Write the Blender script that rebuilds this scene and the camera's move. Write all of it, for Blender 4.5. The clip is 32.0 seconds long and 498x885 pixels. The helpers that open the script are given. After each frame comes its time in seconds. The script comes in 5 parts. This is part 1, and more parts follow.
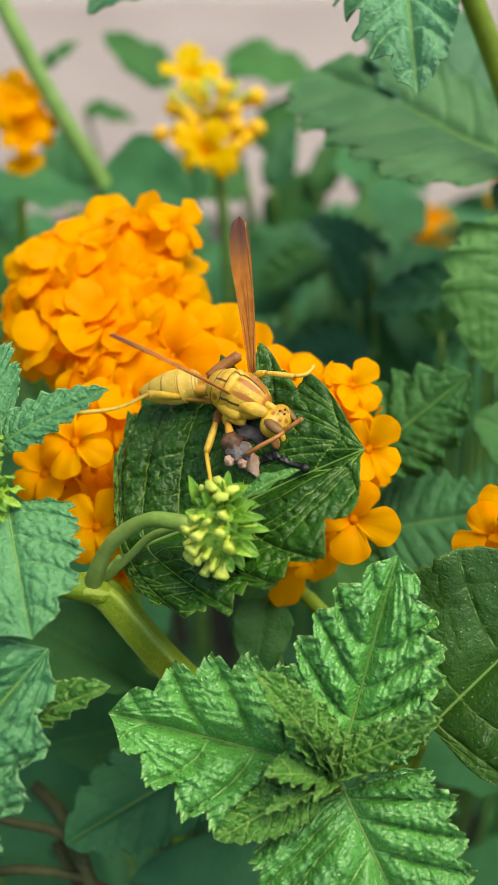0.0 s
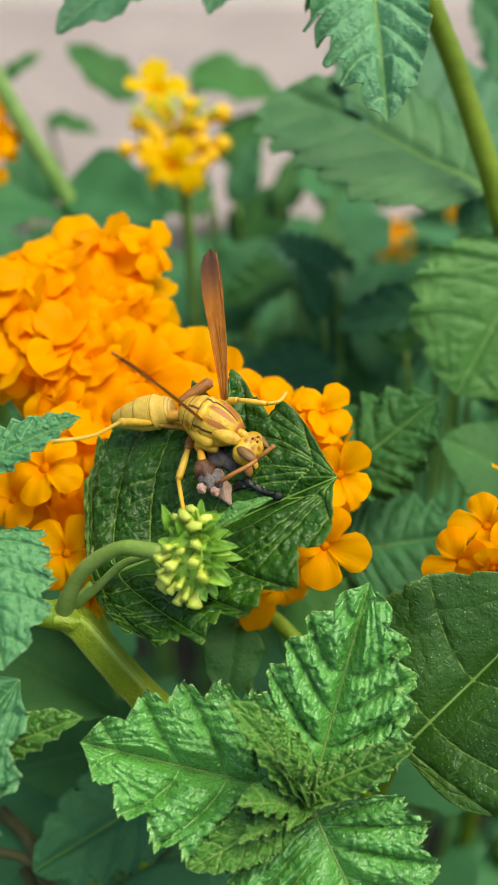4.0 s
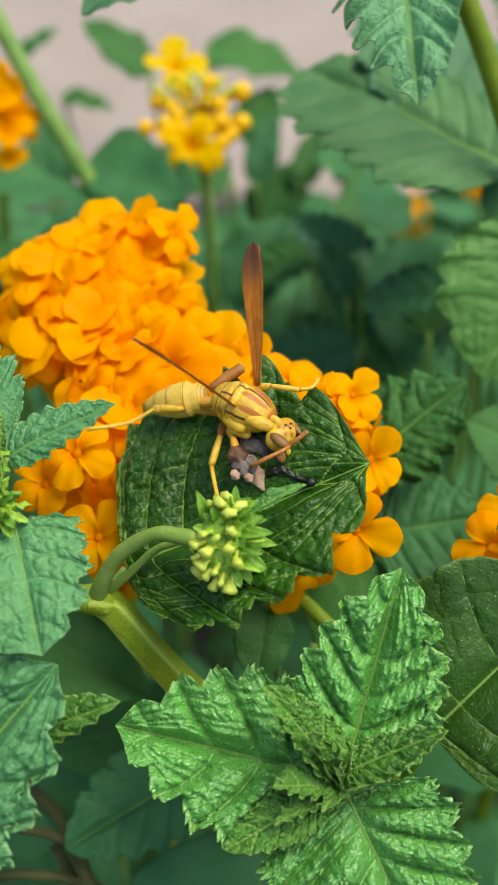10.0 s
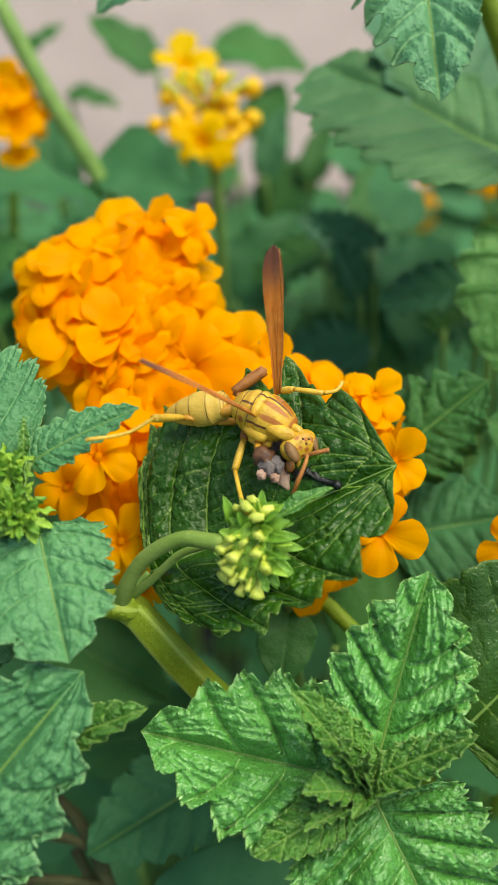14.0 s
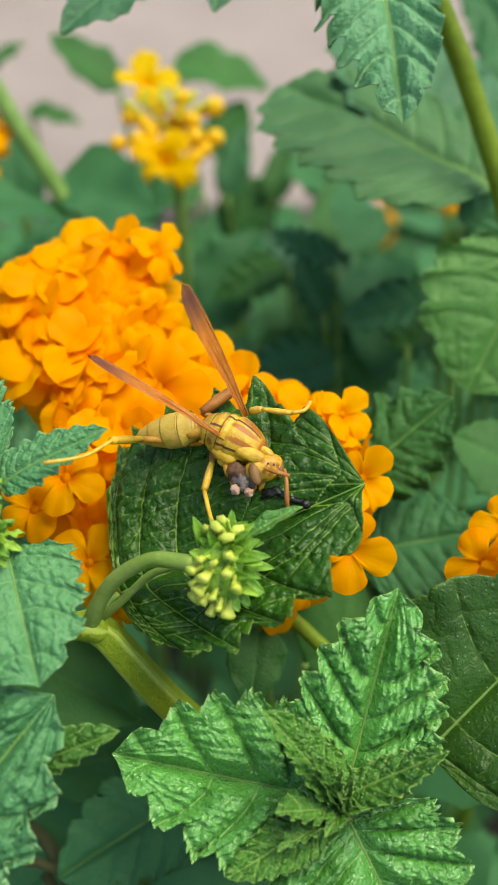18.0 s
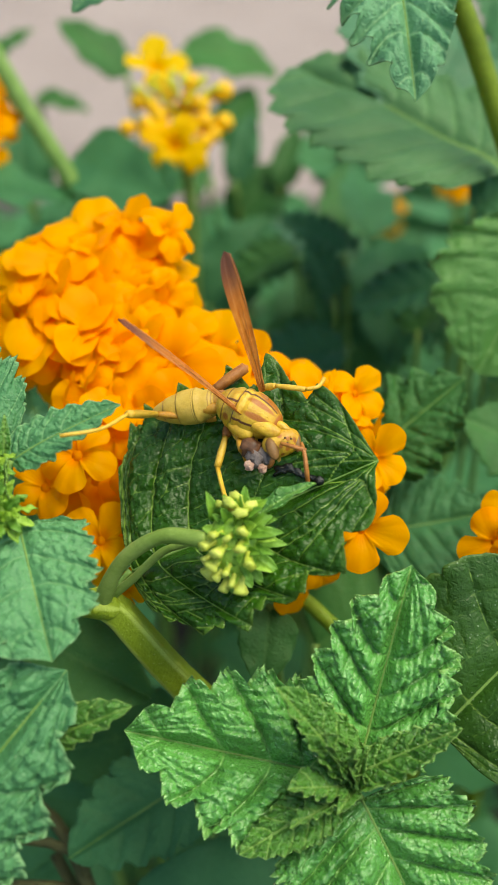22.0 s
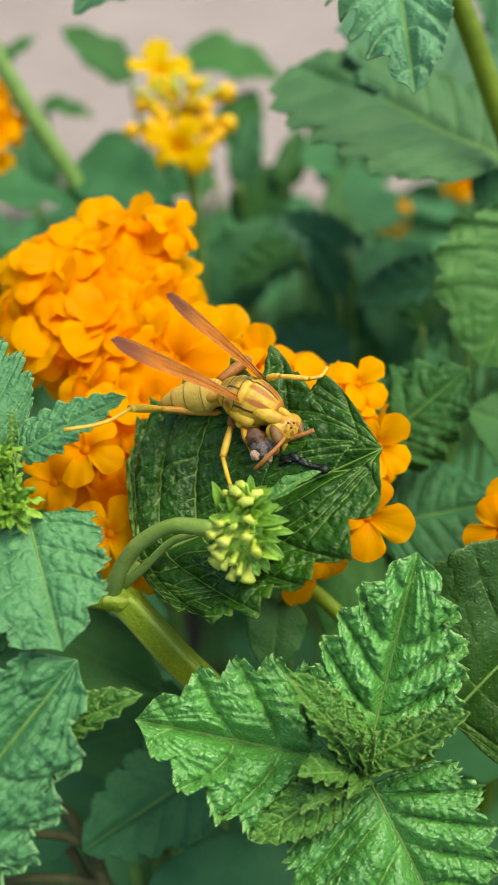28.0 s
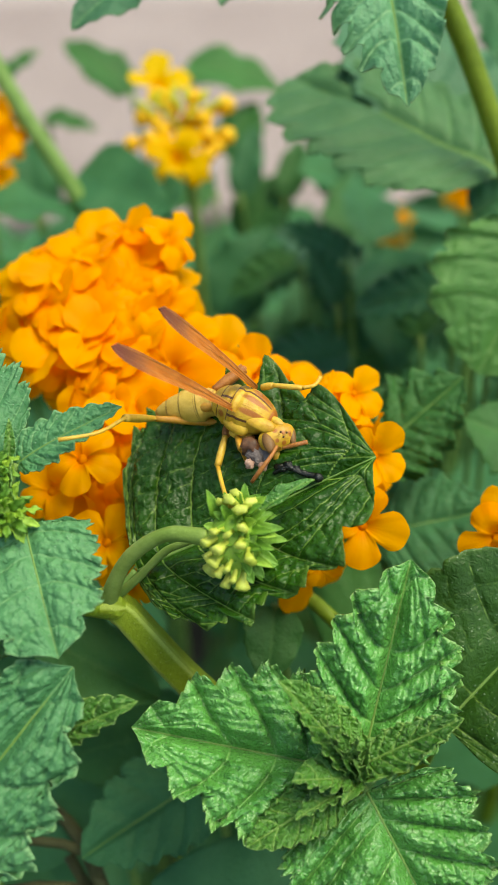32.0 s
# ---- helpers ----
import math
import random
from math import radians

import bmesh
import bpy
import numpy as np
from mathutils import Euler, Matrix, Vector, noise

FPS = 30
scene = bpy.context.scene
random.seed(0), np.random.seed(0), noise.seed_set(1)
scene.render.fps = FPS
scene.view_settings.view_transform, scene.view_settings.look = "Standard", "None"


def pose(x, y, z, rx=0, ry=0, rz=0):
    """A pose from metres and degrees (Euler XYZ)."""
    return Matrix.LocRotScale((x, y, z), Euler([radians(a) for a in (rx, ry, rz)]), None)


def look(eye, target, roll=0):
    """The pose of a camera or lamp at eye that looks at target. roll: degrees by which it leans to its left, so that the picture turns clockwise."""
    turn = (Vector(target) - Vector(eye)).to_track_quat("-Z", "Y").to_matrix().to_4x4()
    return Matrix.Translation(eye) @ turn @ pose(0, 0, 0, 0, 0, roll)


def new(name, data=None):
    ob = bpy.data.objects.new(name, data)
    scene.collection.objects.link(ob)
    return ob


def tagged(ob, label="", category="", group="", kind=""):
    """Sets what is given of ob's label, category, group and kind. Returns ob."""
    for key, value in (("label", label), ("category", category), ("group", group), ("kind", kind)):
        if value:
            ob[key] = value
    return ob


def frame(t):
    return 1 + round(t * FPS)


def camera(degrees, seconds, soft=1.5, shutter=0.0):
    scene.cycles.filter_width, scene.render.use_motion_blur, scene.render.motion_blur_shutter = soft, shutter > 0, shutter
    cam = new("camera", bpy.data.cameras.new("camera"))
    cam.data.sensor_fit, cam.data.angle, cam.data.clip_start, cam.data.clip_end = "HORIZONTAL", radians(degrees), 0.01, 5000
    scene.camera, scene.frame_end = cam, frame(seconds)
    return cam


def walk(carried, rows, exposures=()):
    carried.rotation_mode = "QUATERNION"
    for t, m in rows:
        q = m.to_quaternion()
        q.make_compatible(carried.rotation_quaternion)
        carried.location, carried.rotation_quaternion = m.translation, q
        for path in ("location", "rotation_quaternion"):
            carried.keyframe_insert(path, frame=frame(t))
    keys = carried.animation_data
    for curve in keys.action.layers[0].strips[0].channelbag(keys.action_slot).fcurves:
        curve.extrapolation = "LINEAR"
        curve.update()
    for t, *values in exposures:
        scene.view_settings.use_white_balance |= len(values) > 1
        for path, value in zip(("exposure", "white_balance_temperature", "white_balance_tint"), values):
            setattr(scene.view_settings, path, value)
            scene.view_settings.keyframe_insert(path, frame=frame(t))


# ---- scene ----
cam = camera(26, 32.0)
cam.data.dof.use_dof = True
cam.data.dof.focus_distance = 0.152
cam.data.dof.aperture_fstop = 21.0
PATH = [
    (0, 0.00820, -0.12258, 0.51626, 50.894, 1.220, 2.604),
    (0.5, 0.00682, -0.12211, 0.51933, 50.802, 0.913, 2.224),
    (1, 0.00591, -0.12193, 0.51938, 50.836, 0.608, 1.666),
    (1.5, 0.00637, -0.12161, 0.51900, 50.887, 0.335, 1.518),
    (2, 0.00665, -0.12024, 0.52017, 50.371, 0.392, 1.559),
    (2.5, 0.00589, -0.12126, 0.51865, 50.850, 0.282, 1.326),
    (3, 0.00756, -0.12065, 0.51991, 50.743, 0.043, 1.077),
    (3.5, 0.00684, -0.12056, 0.51942, 50.923, -0.115, 0.895),
    (5.5, 0.00472, -0.12026, 0.51828, 51.141, -0.538, 0.793),
    (6, 0.00527, -0.12067, 0.51876, 51.120, -0.455, 0.808),
    (6.5, 0.00494, -0.11999, 0.51964, 51.215, -0.187, 0.925),
    (7, 0.00554, -0.12056, 0.51959, 51.105, -0.131, 0.955),
    (7.5, 0.00356, -0.11947, 0.52005, 50.785, 0.203, 1.421),
    (8, 0.00169, -0.12099, 0.51801, 50.113, 0.610, 1.879),
    (8.5, -0.00159, -0.11853, 0.52200, 49.784, 1.130, 2.435),
    (9, 0.00225, -0.12032, 0.52046, 49.417, 0.674, 1.853),
    (9.5, 0.00232, -0.11960, 0.52061, 49.404, 0.357, 1.454),
    (10, 0.00214, -0.11983, 0.52087, 49.545, -0.000, 1.008),
    (10.5, 0.00239, -0.12143, 0.52037, 49.560, -0.396, 0.613),
    (11, 0.00166, -0.12074, 0.52104, 49.630, -0.332, 0.529),
    (11.5, 0.00238, -0.12112, 0.52230, 49.651, -0.305, 0.651),
    (12, -0.00093, -0.12194, 0.51995, 49.429, 0.099, 1.122),
    (12.5, -0.00592, -0.11864, 0.52073, 49.104, -0.028, 1.285),
    (13, -0.00074, -0.11478, 0.52270, 48.364, 1.580, 1.238),
    (13.5, -0.00174, -0.11788, 0.52057, 48.949, 0.251, 0.705),
    (15.5, -0.00124, -0.11673, 0.52269, 49.366, 0.288, 0.374),
    (16, -0.00252, -0.11585, 0.52045, 49.250, 0.881, 0.458),
    (16.5, -0.00357, -0.11631, 0.52039, 49.356, 0.805, 0.398),
    (17, -0.00314, -0.11723, 0.52026, 49.400, 0.261, -0.208),
    (17.5, -0.00236, -0.11802, 0.52128, 49.700, -0.416, -0.855),
    (18, -0.00267, -0.11764, 0.52180, 49.931, -0.676, -1.261),
    (18.5, -0.00210, -0.11837, 0.52104, 49.872, -1.087, -1.636),
    (19, -0.00199, -0.11839, 0.52092, 49.936, -1.099, -1.692),
    (19.5, -0.00141, -0.11833, 0.52013, 49.742, -1.019, -1.750),
    (20, -0.00143, -0.11918, 0.51968, 49.571, -0.906, -1.587),
    (20.5, -0.00353, -0.11841, 0.51947, 49.457, -0.787, -1.291),
    (21, -0.00440, -0.11845, 0.51925, 49.581, -0.753, -1.177),
    (21.5, -0.00397, -0.11808, 0.51916, 49.698, -0.731, -1.081),
    (22, -0.00394, -0.11899, 0.51935, 49.744, -0.654, -1.025),
    (22.5, -0.00462, -0.11874, 0.52035, 49.957, -0.636, -0.802),
    (23, -0.00567, -0.11684, 0.51991, 49.958, -0.523, -0.507),
    (23.5, -0.00601, -0.11762, 0.51999, 49.653, -0.518, -0.372),
    (24, -0.00367, -0.11759, 0.52006, 49.401, -0.568, -0.573),
    (24.5, -0.00391, -0.11696, 0.52024, 49.335, -0.657, -0.710),
    (26.5, -0.00276, -0.12029, 0.51905, 49.752, -0.015, -1.070),
    (27, -0.00468, -0.12044, 0.51891, 49.779, 0.370, -0.877),
    (27.5, -0.00580, -0.12093, 0.51794, 49.693, 0.721, -0.710),
    (28, -0.00316, -0.12178, 0.51852, 50.160, 0.428, -1.155),
    (28.5, -0.00270, -0.12221, 0.51891, 50.209, 0.297, -1.345),
    (29, -0.00253, -0.12207, 0.51828, 50.229, 0.254, -1.510),
    (29.5, -0.00368, -0.12207, 0.51724, 49.881, 0.204, -1.564),
    (30, -0.00400, -0.12183, 0.51781, 49.793, 0.273, -1.479),
    (30.5, -0.00182, -0.12266, 0.51821, 49.963, 0.202, -1.551),
    (31, -0.00369, -0.12108, 0.51959, 50.264, 0.582, -1.180),
    (31.5, -0.00165, -0.12125, 0.52052, 50.691, 0.652, -1.170),
    (32, -0.00133, -0.12302, 0.51919, 50.719, 0.865, -0.980),
]
walk(cam, [(t, pose(*row)) for t, *row in PATH], [(0.0, 0.65, 7750, -1), (32.0, 0.65, 7750, -1)])

# ---- light: open shade under a bright hazy sky ----
SUN_ELEVATION, SUN_TURN = radians(68), radians(98)
world = bpy.data.worlds.new("sky")
scene.world = world
world.use_nodes = True
wn = world.node_tree.nodes
sky = wn.new("ShaderNodeTexSky")
sky.sky_type, sky.sun_disc = "NISHITA", False
sky.sun_elevation, sky.sun_rotation = SUN_ELEVATION, SUN_TURN
world.node_tree.links.new(sky.outputs[0], wn["Background"].inputs[0])
wn["Background"].inputs[1].default_value = 0.148
sun = new("sun", bpy.data.lights.new("sun", "SUN"))
sun.data.energy, sun.data.angle, sun.data.color = 2.9, radians(40), (1.0, 0.95, 0.84)
sun.matrix_world = look((0, 0, 5), Vector((0, 0, 5)) - Vector((math.sin(SUN_TURN) * math.cos(SUN_ELEVATION), math.cos(SUN_TURN) * math.cos(SUN_ELEVATION), math.sin(SUN_ELEVATION))))


# ---- materials ----
class Nodes:
    """A new node material and short ways to add and link its nodes."""

    def __init__(self, name):
        self.m = bpy.data.materials.new(name)
        self.m.use_nodes = True
        self.t = self.m.node_tree
        self.p = self.t.nodes["Principled BSDF"]
        self.out = self.t.nodes["Material Output"]

    def add(self, kind, **values):
        n = self.t.nodes.new("ShaderNode" + kind)
        for key, value in values.items():
            if key == "op":
                n.operation = value
            elif key == "feature":
                n.feature = value
            elif key == "blend":
                n.data_type, n.blend_type = "RGBA", value
        return n

    def link(self, a, b):
        self.t.links.new(a, b)

    def math(self, op, a, b=None, clamp=False):
        n = self.add("Math", op=op)
        n.use_clamp = clamp
        for k, v in enumerate((a, b)):
            if v is None:
                continue
            if isinstance(v, (int, float)):
                n.inputs[k].default_value = v
            else:
                self.link(v, n.inputs[k])
        return n.outputs[0]

    def smooth(self, v, lo, hi):
        n = self.add("MapRange")
        n.interpolation_type = "SMOOTHSTEP"
        n.inputs[1].default_value, n.inputs[2].default_value = lo, hi
        self.link(v, n.inputs[0])
        return n.outputs[0]

    def coords(self):
        return self.add("TexCoord").outputs["Object"]

    def noise(self, scale, detail=4.0, rough=0.6, where=None):
        n = self.add("TexNoise")
        n.inputs["Scale"].default_value, n.inputs["Detail"].default_value, n.inputs["Roughness"].default_value = scale, detail, rough
        self.link(where or self.coords(), n.inputs["Vector"])
        return n.outputs["Fac"]

    def voronoi(self, scale, feature="F1", where=None):
        n = self.add("TexVoronoi", feature=feature)
        n.inputs["Scale"].default_value = scale
        self.link(where or self.coords(), n.inputs["Vector"])
        return n.outputs["Distance"]

    def mix(self, fac, a, b):
        n = self.add("Mix", blend="MIX")
        for k, v in ((0, fac), (6, a), (7, b)):
            if isinstance(v, tuple):
                n.inputs[k].default_value = (*v, 1)
            elif isinstance(v, (int, float)):
                n.inputs[k].default_value = v
            else:
                self.link(v, n.inputs[k])
        return n.outputs[2]

    def bump(self, height, distance, strength=1.0, normal=None):
        n = self.add("Bump")
        n.inputs["Distance"].default_value, n.inputs["Strength"].default_value = distance, strength
        self.link(height, n.inputs["Height"])
        if normal is not None:
            self.link(normal, n.inputs["Normal"])
        return n.outputs[0]

    def finish(self, colour, rough, normal=None, sheer=0.0, sheer_colour=None, specular=0.5, coat=0.0):
        for name, v in (("Base Color", colour), ("Roughness", rough)):
            if isinstance(v, tuple):
                self.p.inputs[name].default_value = (*v, 1)
            elif isinstance(v, (int, float)):
                self.p.inputs[name].default_value = v
            else:
                self.link(v, self.p.inputs[name])
        self.p.inputs["Specular IOR Level"].default_value = specular
        self.p.inputs["Coat Weight"].default_value, self.p.inputs["Coat Roughness"].default_value = coat, 0.24
        if normal is not None:
            self.link(normal, self.p.inputs["Normal"])
            self.link(normal, self.p.inputs["Coat Normal"])
        if sheer:
            tr = self.add("BsdfTranslucent")
            c = sheer_colour if sheer_colour is not None else colour
            if isinstance(c, tuple):
                tr.inputs[0].default_value = (*c, 1)
            else:
                self.link(c, tr.inputs[0])
            mx = self.add("MixShader")
            mx.inputs[0].default_value = sheer
            self.link(self.p.outputs[0], mx.inputs[1])
            self.link(tr.outputs[0], mx.inputs[2])
            self.link(mx.outputs[0], self.out.inputs[0])
        return self.m


def leaf_material(name, dark, light, vein, rough=0.42, relief=0.00035, vein_mix=0.5, vein_wide=0.020, sheer=0.18, net_mix=0.1, gloss=0.4, margin=0.2, coat=0.0, hair_glints=0.15, cell=1150.0):
    """Leaf blade: mottled green, pale veins where the blade's own vein lines run, a finer net between them, gritty
    relief and pale specks painted for the glints of short hairs.
    """
    n = Nodes(name)
    uv = n.add("UVMap").outputs[0]
    sep = n.add("SeparateXYZ")
    n.link(uv, sep.inputs[0])
    across = n.math("ABSOLUTE", n.math("SUBTRACT", n.math("MULTIPLY", sep.outputs[0], 2.0), 1.0))
    lines = n.add("UVMap")
    lines.uv_map = "veins"
    way = n.add("SeparateXYZ")
    n.link(lines.outputs[0], way.inputs[0])
    wob = n.math("MULTIPLY", n.math("SUBTRACT", n.noise(900, 3, 0.6), 0.5), 0.014)
    main = n.smooth(n.math("ADD", way.outputs[0], wob), vein_wide, vein_wide * 0.25)
    thin = n.smooth(n.math("ADD", way.outputs[1], wob), 0.016, 0.003)
    pale = n.noise(90, 3, 0.6)
    fine = n.noise(1100, 5, 0.65)
    grit = n.noise(2600, 4, 0.65)
    rnd = n.add("ObjectInfo").outputs["Random"]
    tone = n.math("ADD", n.math("MULTIPLY", pale, 0.7), n.math("ADD", n.math("MULTIPLY", fine, 0.45), n.math("MULTIPLY", n.math("SUBTRACT", rnd, 0.5), 0.25)))
    col = n.mix(n.smooth(tone, 0.3, 0.85), dark, light)
    col = n.mix(n.math("MULTIPLY", thin, net_mix), col, vein)
    col = n.mix(n.math("MULTIPLY", main, vein_mix), col, vein)
    rim = n.smooth(across, 0.93, 0.995)
    col = n.mix(n.math("MULTIPLY", rim, margin), col, vein)
    # short hairs as pale specks, their glints put into the colour
    specks = n.math("MULTIPLY", n.smooth(n.voronoi(1250), 0.22, 0.06), n.smooth(n.noise(500, 2, 0.5), 0.45, 0.6))
    col = n.mix(n.math("MULTIPLY", specks, hair_glints), col, (0.42, 0.58, 0.40))
    warp = n.add("VectorMath", op="ADD")
    n.link(n.coords(), warp.inputs[0])
    swirl = n.add("TexNoise")
    swirl.inputs["Scale"].default_value, swirl.inputs["Detail"].default_value = 700.0, 3.0
    n.link(n.coords(), swirl.inputs["Vector"])
    pull = n.add("VectorMath", op="SCALE")
    n.link(swirl.outputs["Color"], pull.inputs[0])
    pull.inputs["Scale"].default_value = 0.0012
    n.link(pull.outputs[0], warp.inputs[1])
    cells = n.smooth(n.voronoi(cell, "DISTANCE_TO_EDGE", warp.outputs[0]), 0.0, 0.42)
    h = n.math("ADD", n.math("ADD", n.math("MULTIPLY", grit, 0.35), n.math("MULTIPLY", specks, 0.25)), n.math("ADD", n.math("MULTIPLY", fine, 0.55), n.math("MULTIPLY", cells, 0.42)))
    b = n.bump(h, relief)
    r = n.math("ADD", n.math("MULTIPLY", grit, 0.24), rough - 0.12)
    return n.finish(col, r, b, sheer, n.mix(0.6, col, (0.16, 0.30, 0.03)), gloss, coat)


LEAF_FRONT = leaf_material("leaf_front", (0.022, 0.110, 0.015), (0.096, 0.300, 0.044), (0.25, 0.46, 0.09), 0.36, 0.00034, net_mix=0.05, gloss=0.7, margin=0.35)
LEAF_CRINKLED = leaf_material("leaf_crinkled", (0.036, 0.165, 0.026), (0.112, 0.375, 0.072), (0.25, 0.48, 0.13), 0.28, 0.00032, net_mix=0.06, gloss=0.8, margin=0.6, vein_mix=0.45, sheer=0.12, coat=0.35, hair_glints=0.5)
LEAF_SHINY = leaf_material("leaf_shiny_dark", (0.011, 0.050, 0.003), (0.032, 0.112, 0.008), (0.21, 0.34, 0.06), 0.24, 0.00022, sheer=0.05, net_mix=0.50, gloss=0.32, vein_mix=0.80, vein_wide=0.017, hair_glints=0.16, cell=1000.0)
LEAF_OLIVE = leaf_material("leaf_olive_dark", (0.014, 0.050, 0.005), (0.032, 0.100, 0.011), (0.17, 0.29, 0.06), 0.42, 0.00013, sheer=0.05, net_mix=0.30, gloss=0.36, vein_mix=0.75, vein_wide=0.022, hair_glints=0.40)
LEAF_BLUISH = leaf_material("leaf_bluish", (0.060, 0.220, 0.082), (0.130, 0.360, 0.142), (0.24, 0.45, 0.20), 0.52, 0.00026, net_mix=0.04, gloss=0.5, margin=0.6, vein_mix=0.35, hair_glints=0.45)
LEAF_PALE = leaf_material("leaf_pale", (0.054, 0.158, 0.055), (0.100, 0.240, 0.088), (0.17, 0.37, 0.13), 0.5, 0.0002, net_mix=0.10, gloss=0.35, margin=0.3, vein_mix=0.45, vein_wide=0.03)
LEAF_HANGING = leaf_material("leaf_hanging", (0.085, 0.250, 0.120), (0.165, 0.400, 0.200), (0.30, 0.52, 0.27), 0.5, 0.00026, net_mix=0.06, gloss=0.4, margin=0.4, vein_mix=0.5, vein_wide=0.03)
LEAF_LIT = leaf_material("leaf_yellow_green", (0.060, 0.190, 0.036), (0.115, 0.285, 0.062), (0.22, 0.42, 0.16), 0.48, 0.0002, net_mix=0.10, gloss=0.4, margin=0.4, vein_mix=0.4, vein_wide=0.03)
LEAF_YOUNG = leaf_material("leaf_young", (0.040, 0.155, 0.016), (0.120, 0.330, 0.046), (0.30, 0.50, 0.12), 0.34, 0.00055, net_mix=0.05, gloss=0.6, margin=0.75, hair_glints=0.5)
LEAF_BLUE = leaf_material("leaf_blue", (0.044, 0.152, 0.072), (0.084, 0.240, 0.116), (0.18, 0.40, 0.16), 0.48, 0.00024, net_mix=0.05, gloss=0.45, sheer=0.30)
LEAF_BACK = leaf_material("leaf_back", (0.032, 0.125, 0.032), (0.062, 0.205, 0.052), (0.13, 0.30, 0.08), 0.5, 0.00016, vein_mix=0.30, net_mix=0.05, gloss=0.25, sheer=0.30)
LEAF_DEEP = leaf_material("leaf_deep", (0.034, 0.138, 0.058), (0.066, 0.222, 0.090), (0.05, 0.16, 0.05), 0.5, 0.00016, vein_mix=0.3, net_mix=0.02, gloss=0.22, sheer=0.32)


def stem_material(name, a, b, rough=0.5):
    n = Nodes(name)
    t = n.noise(160, 4, 0.6)
    f = n.noise(1400, 4, 0.7)
    return n.finish(n.mix(n.smooth(n.math("ADD", n.math("MULTIPLY", t, 0.7), n.math("MULTIPLY", f, 0.3)), 0.3, 0.7), a, b), rough, n.bump(f, 0.00015), 0.08, None, 0.3)


STEM = stem_material("stem_green", (0.15, 0.25, 0.014), (0.25, 0.38, 0.035))
STEM_PALE = stem_material("stem_pale", (0.12, 0.23, 0.050), (0.21, 0.35, 0.092))
STEM_TALL = stem_material("stem_tall", (0.095, 0.155, 0.005), (0.175, 0.260, 0.016))
STEM_CURVED = stem_material("stem_curved", (0.16, 0.260, 0.045), (0.28, 0.400, 0.105))
STEM_BROWN = stem_material("stem_woody", (0.045, 0.045, 0.016), (0.10, 0.10, 0.035), 0.7)


def angled_stem_material(name, a, b, edge):
    """Square stem: olive faces, paler along its four edges, fine hairs."""
    n = Nodes(name)
    sep = n.add("SeparateXYZ")
    n.link(n.add("UVMap").outputs[0], sep.inputs[0])
    t = n.noise(160, 4, 0.6)
    f = n.noise(1600, 4, 0.7)
    c = n.mix(n.smooth(n.math("ADD", n.math("MULTIPLY", t, 0.6), n.math("MULTIPLY", f, 0.4)), 0.3, 0.7), a, b)
    near = n.math("ABSOLUTE", n.math("SUBTRACT", n.math("FRACT", n.math("ADD", n.math("MULTIPLY", sep.outputs[0], 4.0), 0.5)), 0.5))
    c = n.mix(n.math("MULTIPLY", n.smooth(near, 0.20, 0.06), 0.75), c, edge)
    hair = n.smooth(n.voronoi(1500), 0.20, 0.05)
    c = n.mix(n.math("MULTIPLY", hair, 0.35), c, (0.48, 0.56, 0.24))
    return n.finish(c, 0.5, n.bump(n.math("ADD", f, n.math("MULTIPLY", hair, 0.6)), 0.0003), 0.08, None, 0.3)


STEM_ANGLED = angled_stem_material("stem_angled", (0.21, 0.30, 0.014), (0.31, 0.43, 0.036), (0.48, 0.60, 0.13))


def petal_material(name, lo, hi, throat):
    n = Nodes(name)
    uv = n.add("UVMap").outputs[0]
    sep = n.add("SeparateXYZ")
    n.link(uv, sep.inputs[0])
    t = n.noise(240, 3, 0.6)
    f = n.noise(1800, 4, 0.7)
    rnd = n.add("ObjectInfo").outputs["Random"]
    c = n.mix(n.smooth(n.math("ADD", n.math("MULTIPLY", t, 0.7), n.math("MULTIPLY", rnd, 0.4)), 0.25, 0.8), lo, hi)
    c = n.mix(n.smooth(n.math("MULTIPLY", sep.outputs[1], -1.0), -0.42, -0.12), c, throat)
    streak = n.add("TexWave")
    n.link(uv, streak.inputs["Vector"])
    streak.inputs["Scale"].default_value, streak.inputs["Distortion"].default_value = 9.0, 2.5
    h = n.math("ADD", n.math("MULTIPLY", f, 0.6), n.math("MULTIPLY", streak.outputs["Fac"], 0.15))
    return n.finish(c, 0.55, n.bump(h, 0.00012), 0.50, n.mix(0.5, c, (1.0, 0.42, 0.002)), 0.12)


PETAL = petal_material("petal_orange", (0.92, 0.355, 0.001), (0.95, 0.455, 0.002), (0.91, 0.325, 0.001))
PETAL_TUBE = petal_material("petal_tube", (0.91, 0.34, 0.001), (0.92, 0.37, 0.002), (0.90, 0.32, 0.001))
PETAL_YELLOW = petal_material("petal_yellow", (0.93, 0.50, 0.004), (0.97, 0.62, 0.012), (0.92, 0.46, 0.004))


def plain_material(name, a, b, rough, scale=400.0, relief=0.0001, sheer=0.0, specular=0.5):
    n = Nodes(name)
    t = n.noise(scale, 3, 0.6)
    f = n.noise(scale * 6, 4, 0.7)
    c = n.mix(n.smooth(n.math("ADD", n.math("MULTIPLY", t, 0.65), n.math("MULTIPLY", f, 0.35)), 0.32, 0.68), a, b)
    return n.finish(c, rough, n.bump(f, relief), sheer, None, specular)


